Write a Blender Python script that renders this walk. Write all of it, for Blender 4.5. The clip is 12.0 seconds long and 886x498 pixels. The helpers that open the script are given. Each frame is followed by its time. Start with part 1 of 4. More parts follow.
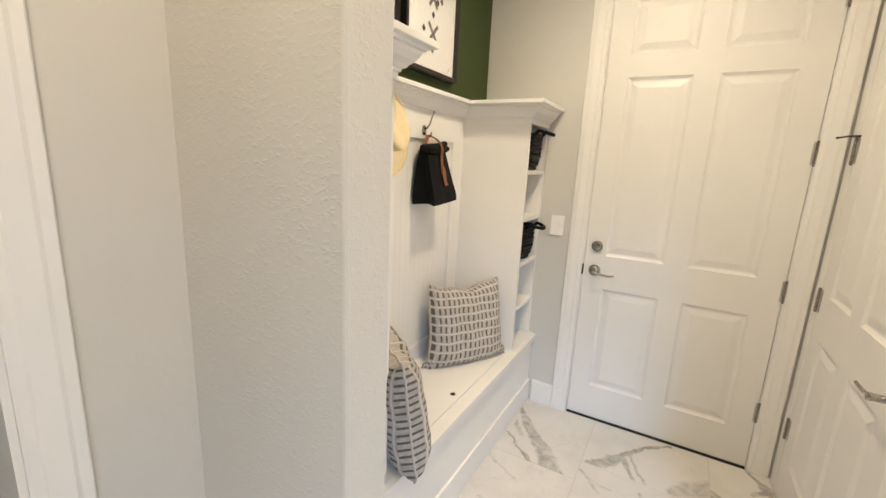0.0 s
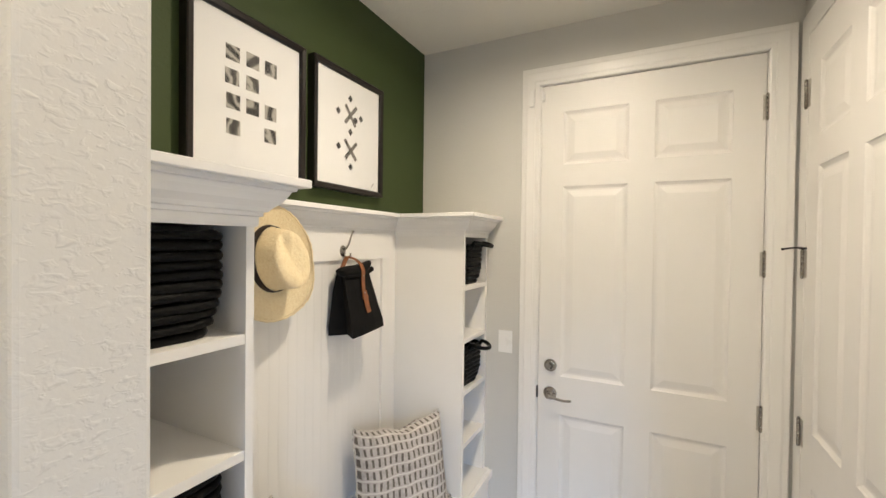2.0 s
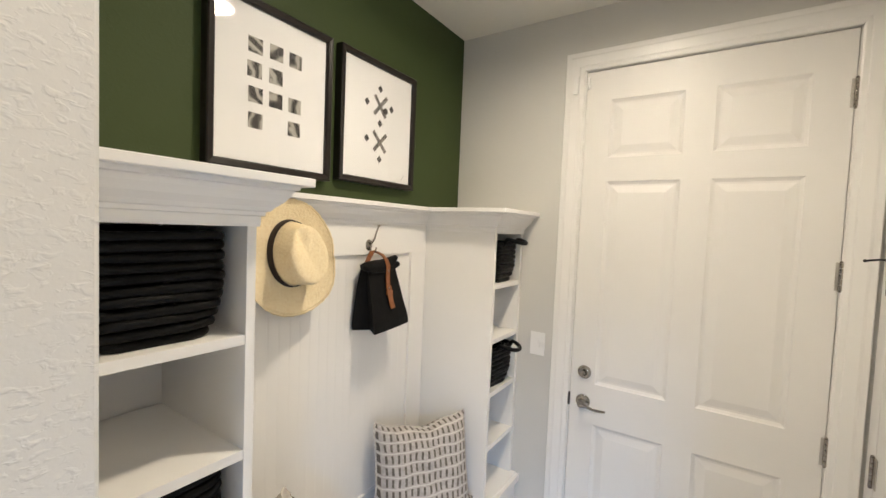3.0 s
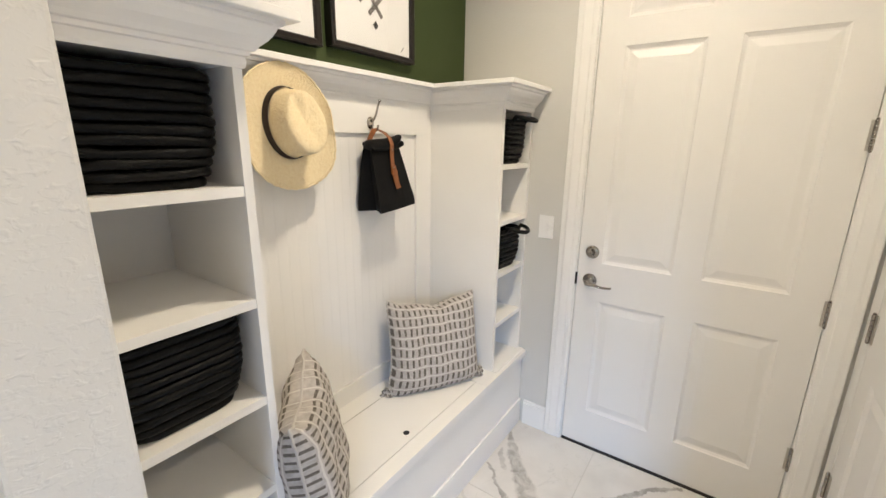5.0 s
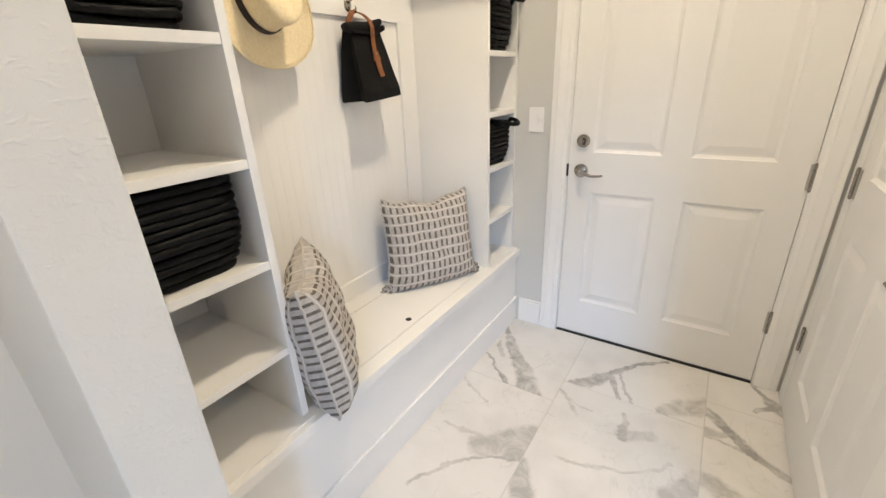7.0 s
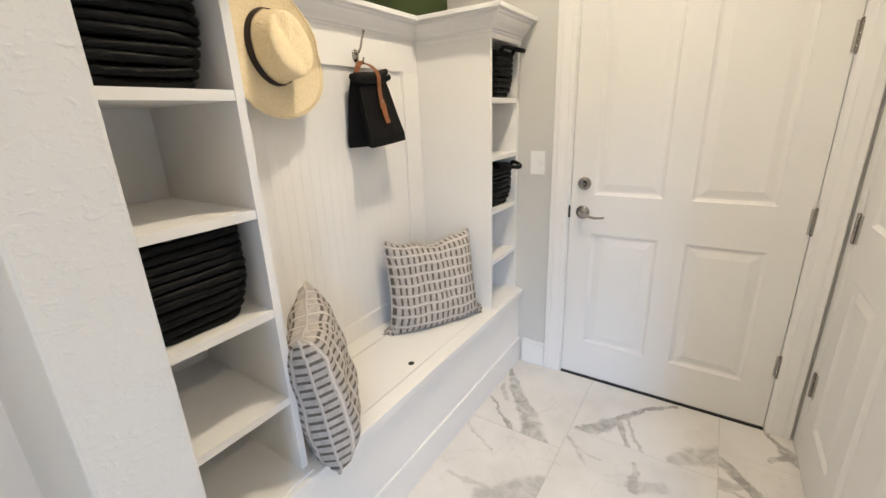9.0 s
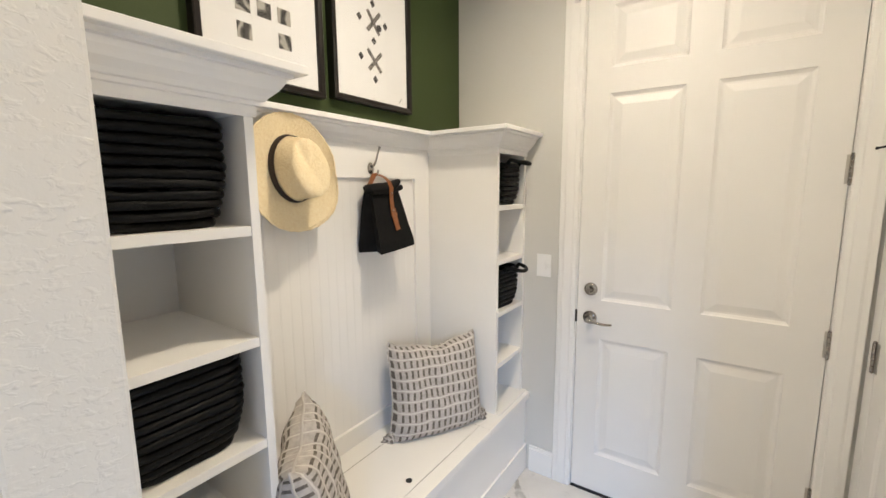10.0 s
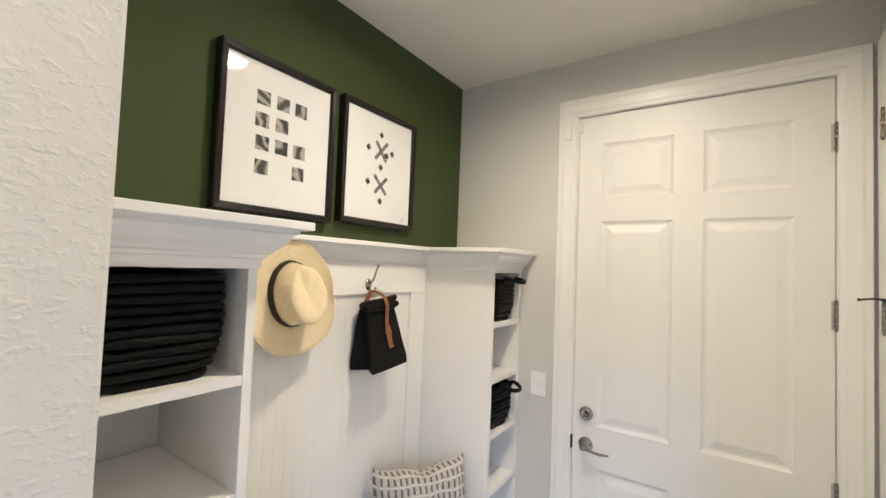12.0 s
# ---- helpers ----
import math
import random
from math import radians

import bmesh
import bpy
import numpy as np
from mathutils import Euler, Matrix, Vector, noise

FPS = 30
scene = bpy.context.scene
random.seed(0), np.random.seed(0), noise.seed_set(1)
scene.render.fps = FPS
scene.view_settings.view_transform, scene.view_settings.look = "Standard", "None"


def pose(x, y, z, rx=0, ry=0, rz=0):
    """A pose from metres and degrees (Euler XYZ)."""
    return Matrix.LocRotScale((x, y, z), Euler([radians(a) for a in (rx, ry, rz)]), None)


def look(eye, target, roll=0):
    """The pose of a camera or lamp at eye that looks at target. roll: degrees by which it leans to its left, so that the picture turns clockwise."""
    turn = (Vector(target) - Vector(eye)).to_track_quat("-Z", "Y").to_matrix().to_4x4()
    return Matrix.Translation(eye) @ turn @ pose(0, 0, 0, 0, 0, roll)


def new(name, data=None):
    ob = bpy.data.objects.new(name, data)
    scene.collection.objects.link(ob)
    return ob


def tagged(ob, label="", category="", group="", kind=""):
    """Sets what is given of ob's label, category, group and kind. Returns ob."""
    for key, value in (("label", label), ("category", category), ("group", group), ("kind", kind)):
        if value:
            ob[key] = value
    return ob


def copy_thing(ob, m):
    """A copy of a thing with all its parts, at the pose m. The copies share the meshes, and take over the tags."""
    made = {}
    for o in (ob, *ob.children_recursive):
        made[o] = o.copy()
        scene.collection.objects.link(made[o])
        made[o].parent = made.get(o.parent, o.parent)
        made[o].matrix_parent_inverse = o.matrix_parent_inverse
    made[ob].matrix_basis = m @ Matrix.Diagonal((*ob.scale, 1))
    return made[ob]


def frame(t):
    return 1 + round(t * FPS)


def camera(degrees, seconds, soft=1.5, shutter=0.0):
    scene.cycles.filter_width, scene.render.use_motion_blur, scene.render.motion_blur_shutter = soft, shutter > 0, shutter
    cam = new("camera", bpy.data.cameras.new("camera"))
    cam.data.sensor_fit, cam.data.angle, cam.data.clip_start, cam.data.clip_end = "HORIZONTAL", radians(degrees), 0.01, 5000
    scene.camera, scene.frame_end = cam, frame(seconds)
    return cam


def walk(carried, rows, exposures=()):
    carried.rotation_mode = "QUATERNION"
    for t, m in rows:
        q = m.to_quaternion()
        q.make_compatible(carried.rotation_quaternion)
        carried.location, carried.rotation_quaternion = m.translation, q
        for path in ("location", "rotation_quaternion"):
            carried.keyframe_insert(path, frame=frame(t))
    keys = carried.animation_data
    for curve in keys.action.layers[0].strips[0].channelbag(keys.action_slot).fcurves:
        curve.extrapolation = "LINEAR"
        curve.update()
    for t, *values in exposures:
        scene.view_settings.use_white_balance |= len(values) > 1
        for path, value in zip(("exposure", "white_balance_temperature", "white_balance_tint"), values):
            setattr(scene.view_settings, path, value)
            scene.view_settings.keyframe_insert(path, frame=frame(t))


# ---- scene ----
cam = camera(93.7, 12.0)
PATH = [
    (0, (1.121, -2.43, 1.482), (0.157, -0.727, 1.07), 2.7),
    (0.2, (1.139, -2.388, 1.488), (0.276, -0.626, 1.068), 2.8),
    (0.5, (1.155, -2.332, 1.498), (0.364, -0.536, 1.113), 1.0),
    (1, (1.153, -2.275, 1.533), (0.446, -0.42, 1.284), -0.8),
    (1.5, (1.125, -2.211, 1.595), (0.418, -0.344, 1.468), -1.2),
    (2, (1.182, -2.099, 1.659), (0.288, -0.31, 1.632), 0.7),
    (2.5, (1.232, -2.033, 1.706), (0.157, -0.346, 1.681), 2.2),
    (4.5, (1.237, -1.933, 1.615), (0.126, -0.325, 1.194), 0.2),
    (5, (1.247, -1.969, 1.553), (0.142, -0.378, 1.053), 0.7),
    (5.5, (1.252, -1.988, 1.482), (0.184, -0.407, 0.884), -0.1),
    (6, (1.261, -1.992, 1.429), (0.209, -0.435, 0.743), -1.2),
    (6.5, (1.267, -2.014, 1.377), (0.225, -0.459, 0.672), -1.6),
    (7, (1.281, -2.032, 1.354), (0.253, -0.494, 0.594), -2.4),
    (7.2, (1.286, -2.032, 1.358), (0.266, -0.511, 0.553), -3.0),
    (9, (1.262, -2.026, 1.391), (0.209, -0.44, 0.778), -2.2),
    (9.5, (1.263, -2.003, 1.455), (0.179, -0.387, 0.994), -1.1),
    (10, (1.262, -1.997, 1.533), (0.138, -0.367, 1.249), -0.5),
    (10.5, (1.264, -2.0, 1.598), (0.128, -0.36, 1.458), 0.9),
    (11, (1.263, -2.0, 1.647), (0.149, -0.339, 1.62), 1.4),
    (11.5, (1.28, -2.004, 1.693), (0.161, -0.347, 1.731), 2.2),
    (12, (1.27, -2.005, 1.712), (0.145, -0.353, 1.794), 2.2),
]
# seconds, stops, kelvin, tint
EXPOSURES = [(0.0, -0.12, 7700, 10), (1.5, -0.16, 7250, 10), (2.5, -0.19, 6850, 10), (4.5, -0.10, 6900, 10), (7.0, 0.0, 7050, 10), (9.5, -0.08, 6900, 10),
             (12.0, -0.16, 6750, 10)]
walk(cam, [(t, look(eye, target, roll)) for t, eye, target, roll in PATH], EXPOSURES)

# ---- world and lights ----
SUN_EL, SUN_ROT = radians(38), radians(200)
world = bpy.data.worlds.new("sky")
scene.world = world
world.use_nodes = True
wn = world.node_tree
sky = wn.nodes.new("ShaderNodeTexSky")
sky.sky_type, sky.sun_disc, sky.sun_elevation, sky.sun_rotation = "NISHITA", False, SUN_EL, SUN_ROT
wn.links.new(sky.outputs[0], wn.nodes["Background"].inputs[0])
wn.nodes["Background"].inputs[1].default_value = 0.1


def area(name, m, w, h, watts, col, shape="RECTANGLE"):
    d = bpy.data.lights.new(name, "AREA")
    d.shape, d.size, d.size_y, d.energy, d.color = shape, w, h, watts, col
    ob = new(name, d)
    ob.matrix_world = m
    return ob


WARM = (1.0, 0.89, 0.74)
# Mudroom lamp shows in the picture glass; hall and foyer lamps are added fill.
LIGHT_AT = ((0.91, -0.91), (0.95, -2.55), (2.5, -2.1))
for name, at, watts in zip(("mudroom_downlight_glow", "hall_fill_light", "foyer_fill_light"), LIGHT_AT, (20, 17, 17)):
    area(name, pose(*at, 2.722), 0.15, 0.15, watts, WARM, "DISK").data.spread = radians(168)
area("window_daylight", look((3.65, -5.75, 2.42), (0.75, 0.0, 0.6)), 1.25, 0.42, 360, (0.33, 0.555, 1.0))
# Unseen lamp added to brighten the windowless side room.
area("side_room_fill", look((-1.6, -4.3, 1.3), (-0.6, -3.4, 1.0)), 1.2, 1.2, 8, (0.8, 0.9, 1.0))
sun_data = bpy.data.lights.new("sun", "SUN")
sun_data.energy, sun_data.angle, sun_data.color = 3.0, radians(0.5), (1, 0.95, 0.88)
sun = new("sun", sun_data)
sun.matrix_world = look((0, 0, 10), (-3.0, 7.0, 10 - 6.0))


# ---- materials ----
def mat(name, col, rough=0.5, metal=0.0, spec=0.5):
    m = bpy.data.materials.new(name)
    m.use_nodes = True
    b = m.node_tree.nodes["Principled BSDF"]
    b.inputs["Base Color"].default_value = (*col, 1)
    b.inputs["Roughness"].default_value = rough
    b.inputs["Metallic"].default_value = metal
    b.inputs["Specular IOR Level"].default_value = spec
    return m, m.node_tree, b


def nd(nt, kind, **kw):
    n = nt.nodes.new("ShaderNode" + kind)
    for k, v in kw.items():
        if k in n.inputs.keys():
            n.inputs[k].default_value = v
        else:
            setattr(n, k, v)
    return n


def math2(nt, op, a, b=None, c=None):
    n = nt.nodes.new("ShaderNodeMath")
    n.operation = op
    for k, v in enumerate((a, b, c)):
        if v is None:
            continue
        if isinstance(v, (int, float)):
            n.inputs[k].default_value = v
        else:
            nt.links.new(v, n.inputs[k])
    return n.outputs[0]


def ramp(nt, fac, stops):
    n = nt.nodes.new("ShaderNodeValToRGB")
    e = n.color_ramp.elements
    while len(e) < len(stops):
        e.new(0.5)
    for k, (p, c) in enumerate(stops):
        e[k].position, e[k].color = p, (*c, 1) if len(c) == 3 else c
    nt.links.new(fac, n.inputs[0])
    return n.outputs[0]


def noise_tex(nt, scale, detail=3.0, rough=0.55, vec=None, dist=0.0):
    n = nd(nt, "TexNoise", Scale=scale, Detail=detail, Roughness=rough, Distortion=dist)
    if vec is None:
        vec = nt.nodes.new("ShaderNodeNewGeometry").outputs["Position"]
    nt.links.new(vec, n.inputs["Vector"])
    return n.outputs["Fac"]


def tone(nt, b, col, scale, amount):
    """Slow and fine variation of a plain colour."""
    lo = tuple(c * (1 - amount) for c in col)
    out = ramp(nt, noise_tex(nt, scale, 4), [(0.3, lo), (0.7, col)])
    nt.links.new(out, b.inputs["Base Color"])


def bump(nt, b, height, strength, dist, prev=None):
    n = nd(nt, "Bump", Strength=strength, Distance=dist)
    nt.links.new(height, n.inputs["Height"])
    if prev is not None:
        nt.links.new(prev, n.inputs["Normal"])
    nt.links.new(n.outputs[0], b.inputs["Normal"])
    return n.outputs[0]


def paint(name, col, rough, orange=0.06, scale=160):
    m, nt, b = mat(name, col, rough)
    tone(nt, b, col, 2.5, 0.035)
    n1 = bump(nt, b, noise_tex(nt, 5, 2), 0.25, 0.004)
    bump(nt, b, noise_tex(nt, scale, 2), orange, 0.002, n1)
    r = ramp(nt, noise_tex(nt, 14, 4), [(0.3, (rough * 0.88,) * 3), (0.7, (min(1, rough * 1.1),) * 3)])
    nt.links.new(r, b.inputs["Roughness"])
    return m


def textured_wall(name, col, strength):
    """Knock-down drywall texture: flattened trowel spatter."""
    m, nt, b = mat(name, col, 0.66, 0, 0.3)
    tone(nt, b, col, 1.5, 0.04)
    g = nt.nodes.new("ShaderNodeNewGeometry").outputs["Position"]
    mp = nd(nt, "Mapping")
    mp.inputs["Scale"].default_value = (1, 1, 1.6)
    nt.links.new(g, mp.inputs[0])
    f1 = noise_tex(nt, 66, 2, 0.5, mp.outputs[0], 0.5)
    f2 = noise_tex(nt, 12, 2, 0.5, mp.outputs[0])
    spat = ramp(nt, f1, [(0.51, (0, 0, 0)), (0.68, (1, 1, 1))])
    mask = ramp(nt, f2, [(0.34, (0.25,) * 3), (0.58, (1, 1, 1))])
    n1 = bump(nt, b, math2(nt, "MULTIPLY", spat, mask), strength, 0.0035)
    n1 = bump(nt, b, noise_tex(nt, 12, 4), 0.22, 0.006, n1)
    bump(nt, b, noise_tex(nt, 220, 2), 0.08, 0.002, n1)
    return m


TRIM = paint("trim_white_semigloss", (0.80, 0.785, 0.755), 0.32, 0.05)
CABINET = paint("cabinet_white_satin", (0.805, 0.787, 0.75), 0.38, 0.06)
DOORWHITE = paint("door_white", (0.755, 0.737, 0.705), 0.42, 0.10, 110)
WALL = textured_wall("wall_warm_gray", (0.60, 0.588, 0.553), 0.12)
STUBWALL = textured_wall("wall_warm_gray_heavy", (0.655, 0.631, 0.578), 0.21)
HALLWALL = textured_wall("hall_wall_gray", (0.62, 0.60, 0.56), 0.07)
GREEN = textured_wall("wall_olive_green", (0.045, 0.066, 0.021), 0.10)
CEILING = textured_wall("ceiling_flat_white", (0.71, 0.685, 0.62), 0.25)
BLACKGAP, _, _ = mat("dark_gap", (0.02, 0.018, 0.016), 0.8)

NICKEL, nt, b = mat("polished_nickel", (0.38, 0.35, 0.315), 0.16, 1.0)
nt.links.new(ramp(nt, noise_tex(nt, 90, 3), [(0.35, (0.10,) * 3), (0.7, (0.24,) * 3)]), b.inputs["Roughness"])
SATIN, nt, b = mat("satin_nickel", (0.50, 0.47, 0.43), 0.34, 1.0)
bump(nt, b, noise_tex(nt, 300, 2), 0.05, 0.001)
DARKMETAL, nt, b = mat("dark_hole", (0.012, 0.012, 0.012), 0.6)

FRAMEWOOD, nt, b = mat("frame_espresso_wood", (0.012, 0.009, 0.008), 0.30, 0, 0.35)
tone(nt, b, (0.014, 0.010, 0.0085), 40, 0.35)
bump(nt, b, noise_tex(nt, 150, 3), 0.08, 0.001)
PAPER, nt, b = mat("mat_board", (0.79, 0.785, 0.77), 0.85)
bump(nt, b, noise_tex(nt, 500, 2), 0.05, 0.0005)
INK, nt, b = mat("charcoal_ink", (0.035, 0.032, 0.03), 0.8)
WASH, nt, b = mat("gray_ink_wash", (0.12, 0.11, 0.10), 0.85)
nt.links.new(ramp(nt, noise_tex(nt, 70, 4), [(0.35, (0.05, 0.045, 0.04)), (0.65, (0.24, 0.22, 0.20))]), b.inputs["Base Color"])
PRINT, nt, b = mat("small_gray_photo", (0.2, 0.2, 0.2), 0.6)
rnd = nt.nodes.new("ShaderNodeObjectInfo").outputs["Random"]
tc = nt.nodes.new("ShaderNodeNewGeometry").outputs["Position"]
mp = nd(nt, "Mapping")
nt.links.new(tc, mp.inputs["Vector"])
cmb = nt.nodes.new("ShaderNodeCombineXYZ")
for k in range(3):
    nt.links.new(math2(nt, "MULTIPLY", rnd, 2.1 + 1.7 * k), cmb.inputs[k])
nt.links.new(cmb.outputs[0], mp.inputs["Rotation"])
wv = nd(nt, "TexWave", Scale=11.0, Distortion=9.0, Detail=4.0)
nt.links.new(mp.outputs[0], wv.inputs["Vector"])
nt.links.new(ramp(nt, wv.outputs["Fac"], [(0.1, (0.02, 0.018, 0.016)), (0.5, (0.10, 0.095, 0.085)), (0.9, (0.38, 0.36, 0.32))]), b.inputs["Base Color"])

GLASS = bpy.data.materials.new("picture_glass")
GLASS.use_nodes = True
nt = GLASS.node_tree
nt.nodes.clear()
fres = nt.nodes.new("ShaderNodeLayerWeight")
gloss = math2(nt, "MULTIPLY_ADD", math2(nt, "POWER", fres.outputs["Facing"], 5.0), 0.92, 0.04)
tr, gl = nt.nodes.new("ShaderNodeBsdfTransparent"), nd(nt, "BsdfGlossy", Roughness=0.02)
mx, out = nt.nodes.new("ShaderNodeMixShader"), nt.nodes.new("ShaderNodeOutputMaterial")
nt.links.new(gloss, mx.inputs[0])
nt.links.new(tr.outputs[0], mx.inputs[1])
nt.links.new(gl.outputs[0], mx.inputs[2])
nt.links.new(mx.outputs[0], out.inputs[0])

ROPE, nt, b = mat("black_wrapped_rope", (0.003, 0.003, 0.003), 0.42, 0, 0.13)
g = nt.nodes.new("ShaderNodeNewGeometry").outputs["Position"]
mp = nd(nt, "Mapping")
mp.inputs["Scale"].default_value = (1, 1, 2.5)
nt.links.new(g, mp.inputs[0])
tone(nt, b, (0.0034, 0.0034, 0.0033), 50, 0.5)
n1 = bump(nt, b, noise_tex(nt, 34, 3, 0.6, mp.outputs[0], 0.6), 0.7, 0.006)
bump(nt, b, noise_tex(nt, 700, 2), 0.25, 0.0008, n1)

STRAW, nt, b = mat("natural_woven_straw", (0.72, 0.55, 0.29), 0.62)
g = nt.nodes.new("ShaderNodeNewGeometry").outputs["Position"]
wa = nd(nt, "TexWave", Scale=95.0, Distortion=3.5, Detail=2.0, bands_direction="DIAGONAL")
wb = nd(nt, "TexWave", Scale=95.0, Distortion=3.5, Detail=2.0, bands_direction="Z")
nt.links.new(g, wa.inputs["Vector"])
nt.links.new(g, wb.inputs["Vector"])
wsum = math2(nt, "MAXIMUM", wa.outputs["Fac"], wb.outputs["Fac"])
cn = math2(nt, "MULTIPLY_ADD", noise_tex(nt, 150, 3, 0.7), 0.80, math2(nt, "MULTIPLY", wsum, 0.22))
nt.links.new(ramp(nt, cn, [(0.32, (0.72, 0.56, 0.32)), (0.50, (0.81, 0.655, 0.395)), (0.68, (0.86, 0.73, 0.49))]), b.inputs["Base Color"])
n1 = bump(nt, b, noise_tex(nt, 120, 3, 0.7), 1.0, 0.004)
bump(nt, b, wsum, 0.35, 0.0015, n1)
HATBAND, nt, b = mat("dark_brown_grosgrain", (0.018, 0.009, 0.006), 0.7)
bump(nt, b, noise_tex(nt, 400, 2), 0.3, 0.001)
CANVAS, nt, b = mat("black_waxed_canvas", (0.007, 0.007, 0.007), 0.62, 0, 0.12)
tone(nt, b, (0.007, 0.0068, 0.0068), 12, 0.4)
n1 = bump(nt, b, noise_tex(nt, 9, 3, 0.6, None, 0.8), 0.45, 0.012)
bump(nt, b, noise_tex(nt, 900, 2), 0.2, 0.0006, n1)
LEATHER, nt, b = mat("tan_leather", (0.24, 0.080, 0.022), 0.45)
tone(nt, b, (0.27, 0.090, 0.025), 60, 0.4)
bump(nt, b, noise_tex(nt, 350, 3), 0.3, 0.0008)
PLASTIC = paint("white_plastic", (0.82, 0.81, 0.79), 0.3, 0.0)

# pillow cloth: pale cords over taupe slots and pale pads, in the cushion's own coordinates
CLOTH, nt, b = mat("woven_dash_cloth", (0.6, 0.56, 0.5), 0.9, 0, 0.2)
uv = nt.nodes.new("ShaderNodeUVMap")
sx = nt.nodes.new("ShaderNodeSeparateXYZ")
wob = nd(nt, "TexNoise", Scale=7.0, Detail=2.0)
nt.links.new(uv.outputs[0], wob.inputs["Vector"])
nt.links.new(uv.outputs[0], sx.inputs[0])
wobble = math2(nt, "MULTIPLY_ADD", wob.outputs["Fac"], 0.024, -0.012)
u = math2(nt, "ADD", sx.outputs[0], wobble)
v = math2(nt, "ADD", sx.outputs[1], wobble)
fu = math2(nt, "FRACT", math2(nt, "MULTIPLY", u, 16.5))
fv = math2(nt, "FRACT", math2(nt, "MULTIPLY", v, 9.5))
inu = math2(nt, "MULTIPLY", math2(nt, "GREATER_THAN", fu, 0.54), math2(nt, "LESS_THAN", fu, 0.90))
inv = math2(nt, "MULTIPLY", math2(nt, "GREATER_THAN", fv, 0.16), math2(nt, "LESS_THAN", fv, 0.84))
slot = math2(nt, "MULTIPLY", inu, inv)
cord = math2(nt, "GREATER_THAN", math2(nt, "ABSOLUTE", math2(nt, "SUBTRACT", fv, 0.5)), 0.445)
edge = math2(nt, "GREATER_THAN", math2(nt, "ABSOLUTE", math2(nt, "SUBTRACT", fu, 0.25)), 0.24)
pads = ramp(nt, noise_tex(nt, 45, 3), [(0.3, (0.37, 0.34, 0.31)), (0.7, (0.52, 0.485, 0.445))])
mix1 = nt.nodes.new("ShaderNodeMix")
mix1.data_type = "RGBA"
nt.links.new(slot, mix1.inputs[0])
nt.links.new(pads, mix1.inputs[6])
nt.links.new(ramp(nt, noise_tex(nt, 80, 2), [(0.3, (0.105, 0.09, 0.076)), (0.7, (0.175, 0.153, 0.13))]), mix1.inputs[7])
mix2 = nt.nodes.new("ShaderNodeMix")
mix2.data_type = "RGBA"
nt.links.new(cord, mix2.inputs[0])
nt.links.new(mix1.outputs[2], mix2.inputs[6])
mix2.inputs[7].default_value = (0.60, 0.57, 0.525, 1)
nt.links.new(mix2.outputs[2], b.inputs["Base Color"])
hgt = math2(nt, "SUBTRACT", math2(nt, "ADD", math2(nt, "MULTIPLY", cord, 0.6), 0.5), math2(nt, "MULTIPLY", slot, 0.5))
n1 = bump(nt, b, hgt, 0.8, 0.006)
bump(nt, b, noise_tex(nt, 500, 2), 0.4, 0.001, n1)

TASSEL, nt, b = mat("bunched_woven_cloth", (0.36, 0.33, 0.295), 0.9, 0, 0.2)
nt.links.new(ramp(nt, noise_tex(nt, 110, 2), [(0.42, (0.15, 0.13, 0.11)), (0.55, (0.46, 0.43, 0.39))]), b.inputs["Base Color"])
bump(nt, b, noise_tex(nt, 120, 2), 0.8, 0.003)
PIPING, nt, b = mat("cream_seam_cord", (0.50, 0.47, 0.43), 0.9, 0, 0.2)
bump(nt, b, noise_tex(nt, 260, 2), 0.6, 0.0015)

# marble-look porcelain: soft clouds, thin cracks of gray and the broad veins of the floor
MARBLE, nt, b = mat("marble_look_porcelain", (0.75, 0.72, 0.68), 0.16)
g = nt.nodes.new("ShaderNodeNewGeometry").outputs["Position"]
warp = nd(nt, "TexNoise", Scale=6.0, Detail=5.0, Roughness=0.65)
nt.links.new(g, warp.inputs["Vector"])
sub = nd(nt, "VectorMath", operation="SUBTRACT")
nt.links.new(warp.outputs["Color"], sub.inputs[0])
sub.inputs[1].default_value = (0.5, 0.5, 0.5)
scl = nd(nt, "VectorMath", operation="SCALE")
nt.links.new(sub.outputs[0], scl.inputs[0])
scl.inputs["Scale"].default_value = 0.11
add = nd(nt, "VectorMath", operation="ADD")
nt.links.new(g, add.inputs[0])
nt.links.new(scl.outputs[0], add.inputs[1])
sep = nt.nodes.new("ShaderNodeSeparateXYZ")
nt.links.new(add.outputs[0], sep.inputs[0])
PX, PY = sep.outputs[0], sep.outputs[1]


TW, TL, G = 0.573, 1.19, 0.0015
JOINT = {0: -0.565, 1: -0.410, 2: -0.232}
gsep = nt.nodes.new("ShaderNodeSeparateXYZ")
nt.links.new(g, gsep.inputs[0])
GX, GY = gsep.outputs[0], gsep.outputs[1]
MASKS = {}


def tile_mask(x, y):
    """1 on the tile that holds the place (x, y), 0 elsewhere."""
    col = math.floor((x - 0.286) / TW)
    yj = JOINT[col % 3]
    row = math.floor((y - yj) / TL)
    if (col, row) not in MASKS:
        cx, cy = 0.286 + TW * (col + 0.5), yj + TL * (row + 0.5)
        a = math2(nt, "LESS_THAN", math2(nt, "ABSOLUTE", math2(nt, "SUBTRACT", GX, cx)), TW / 2)
        c = math2(nt, "LESS_THAN", math2(nt, "ABSOLUTE", math2(nt, "SUBTRACT", GY, cy)), TL / 2)
        MASKS[col, row] = math2(nt, "MULTIPLY", a, c)
    return MASKS[col, row]


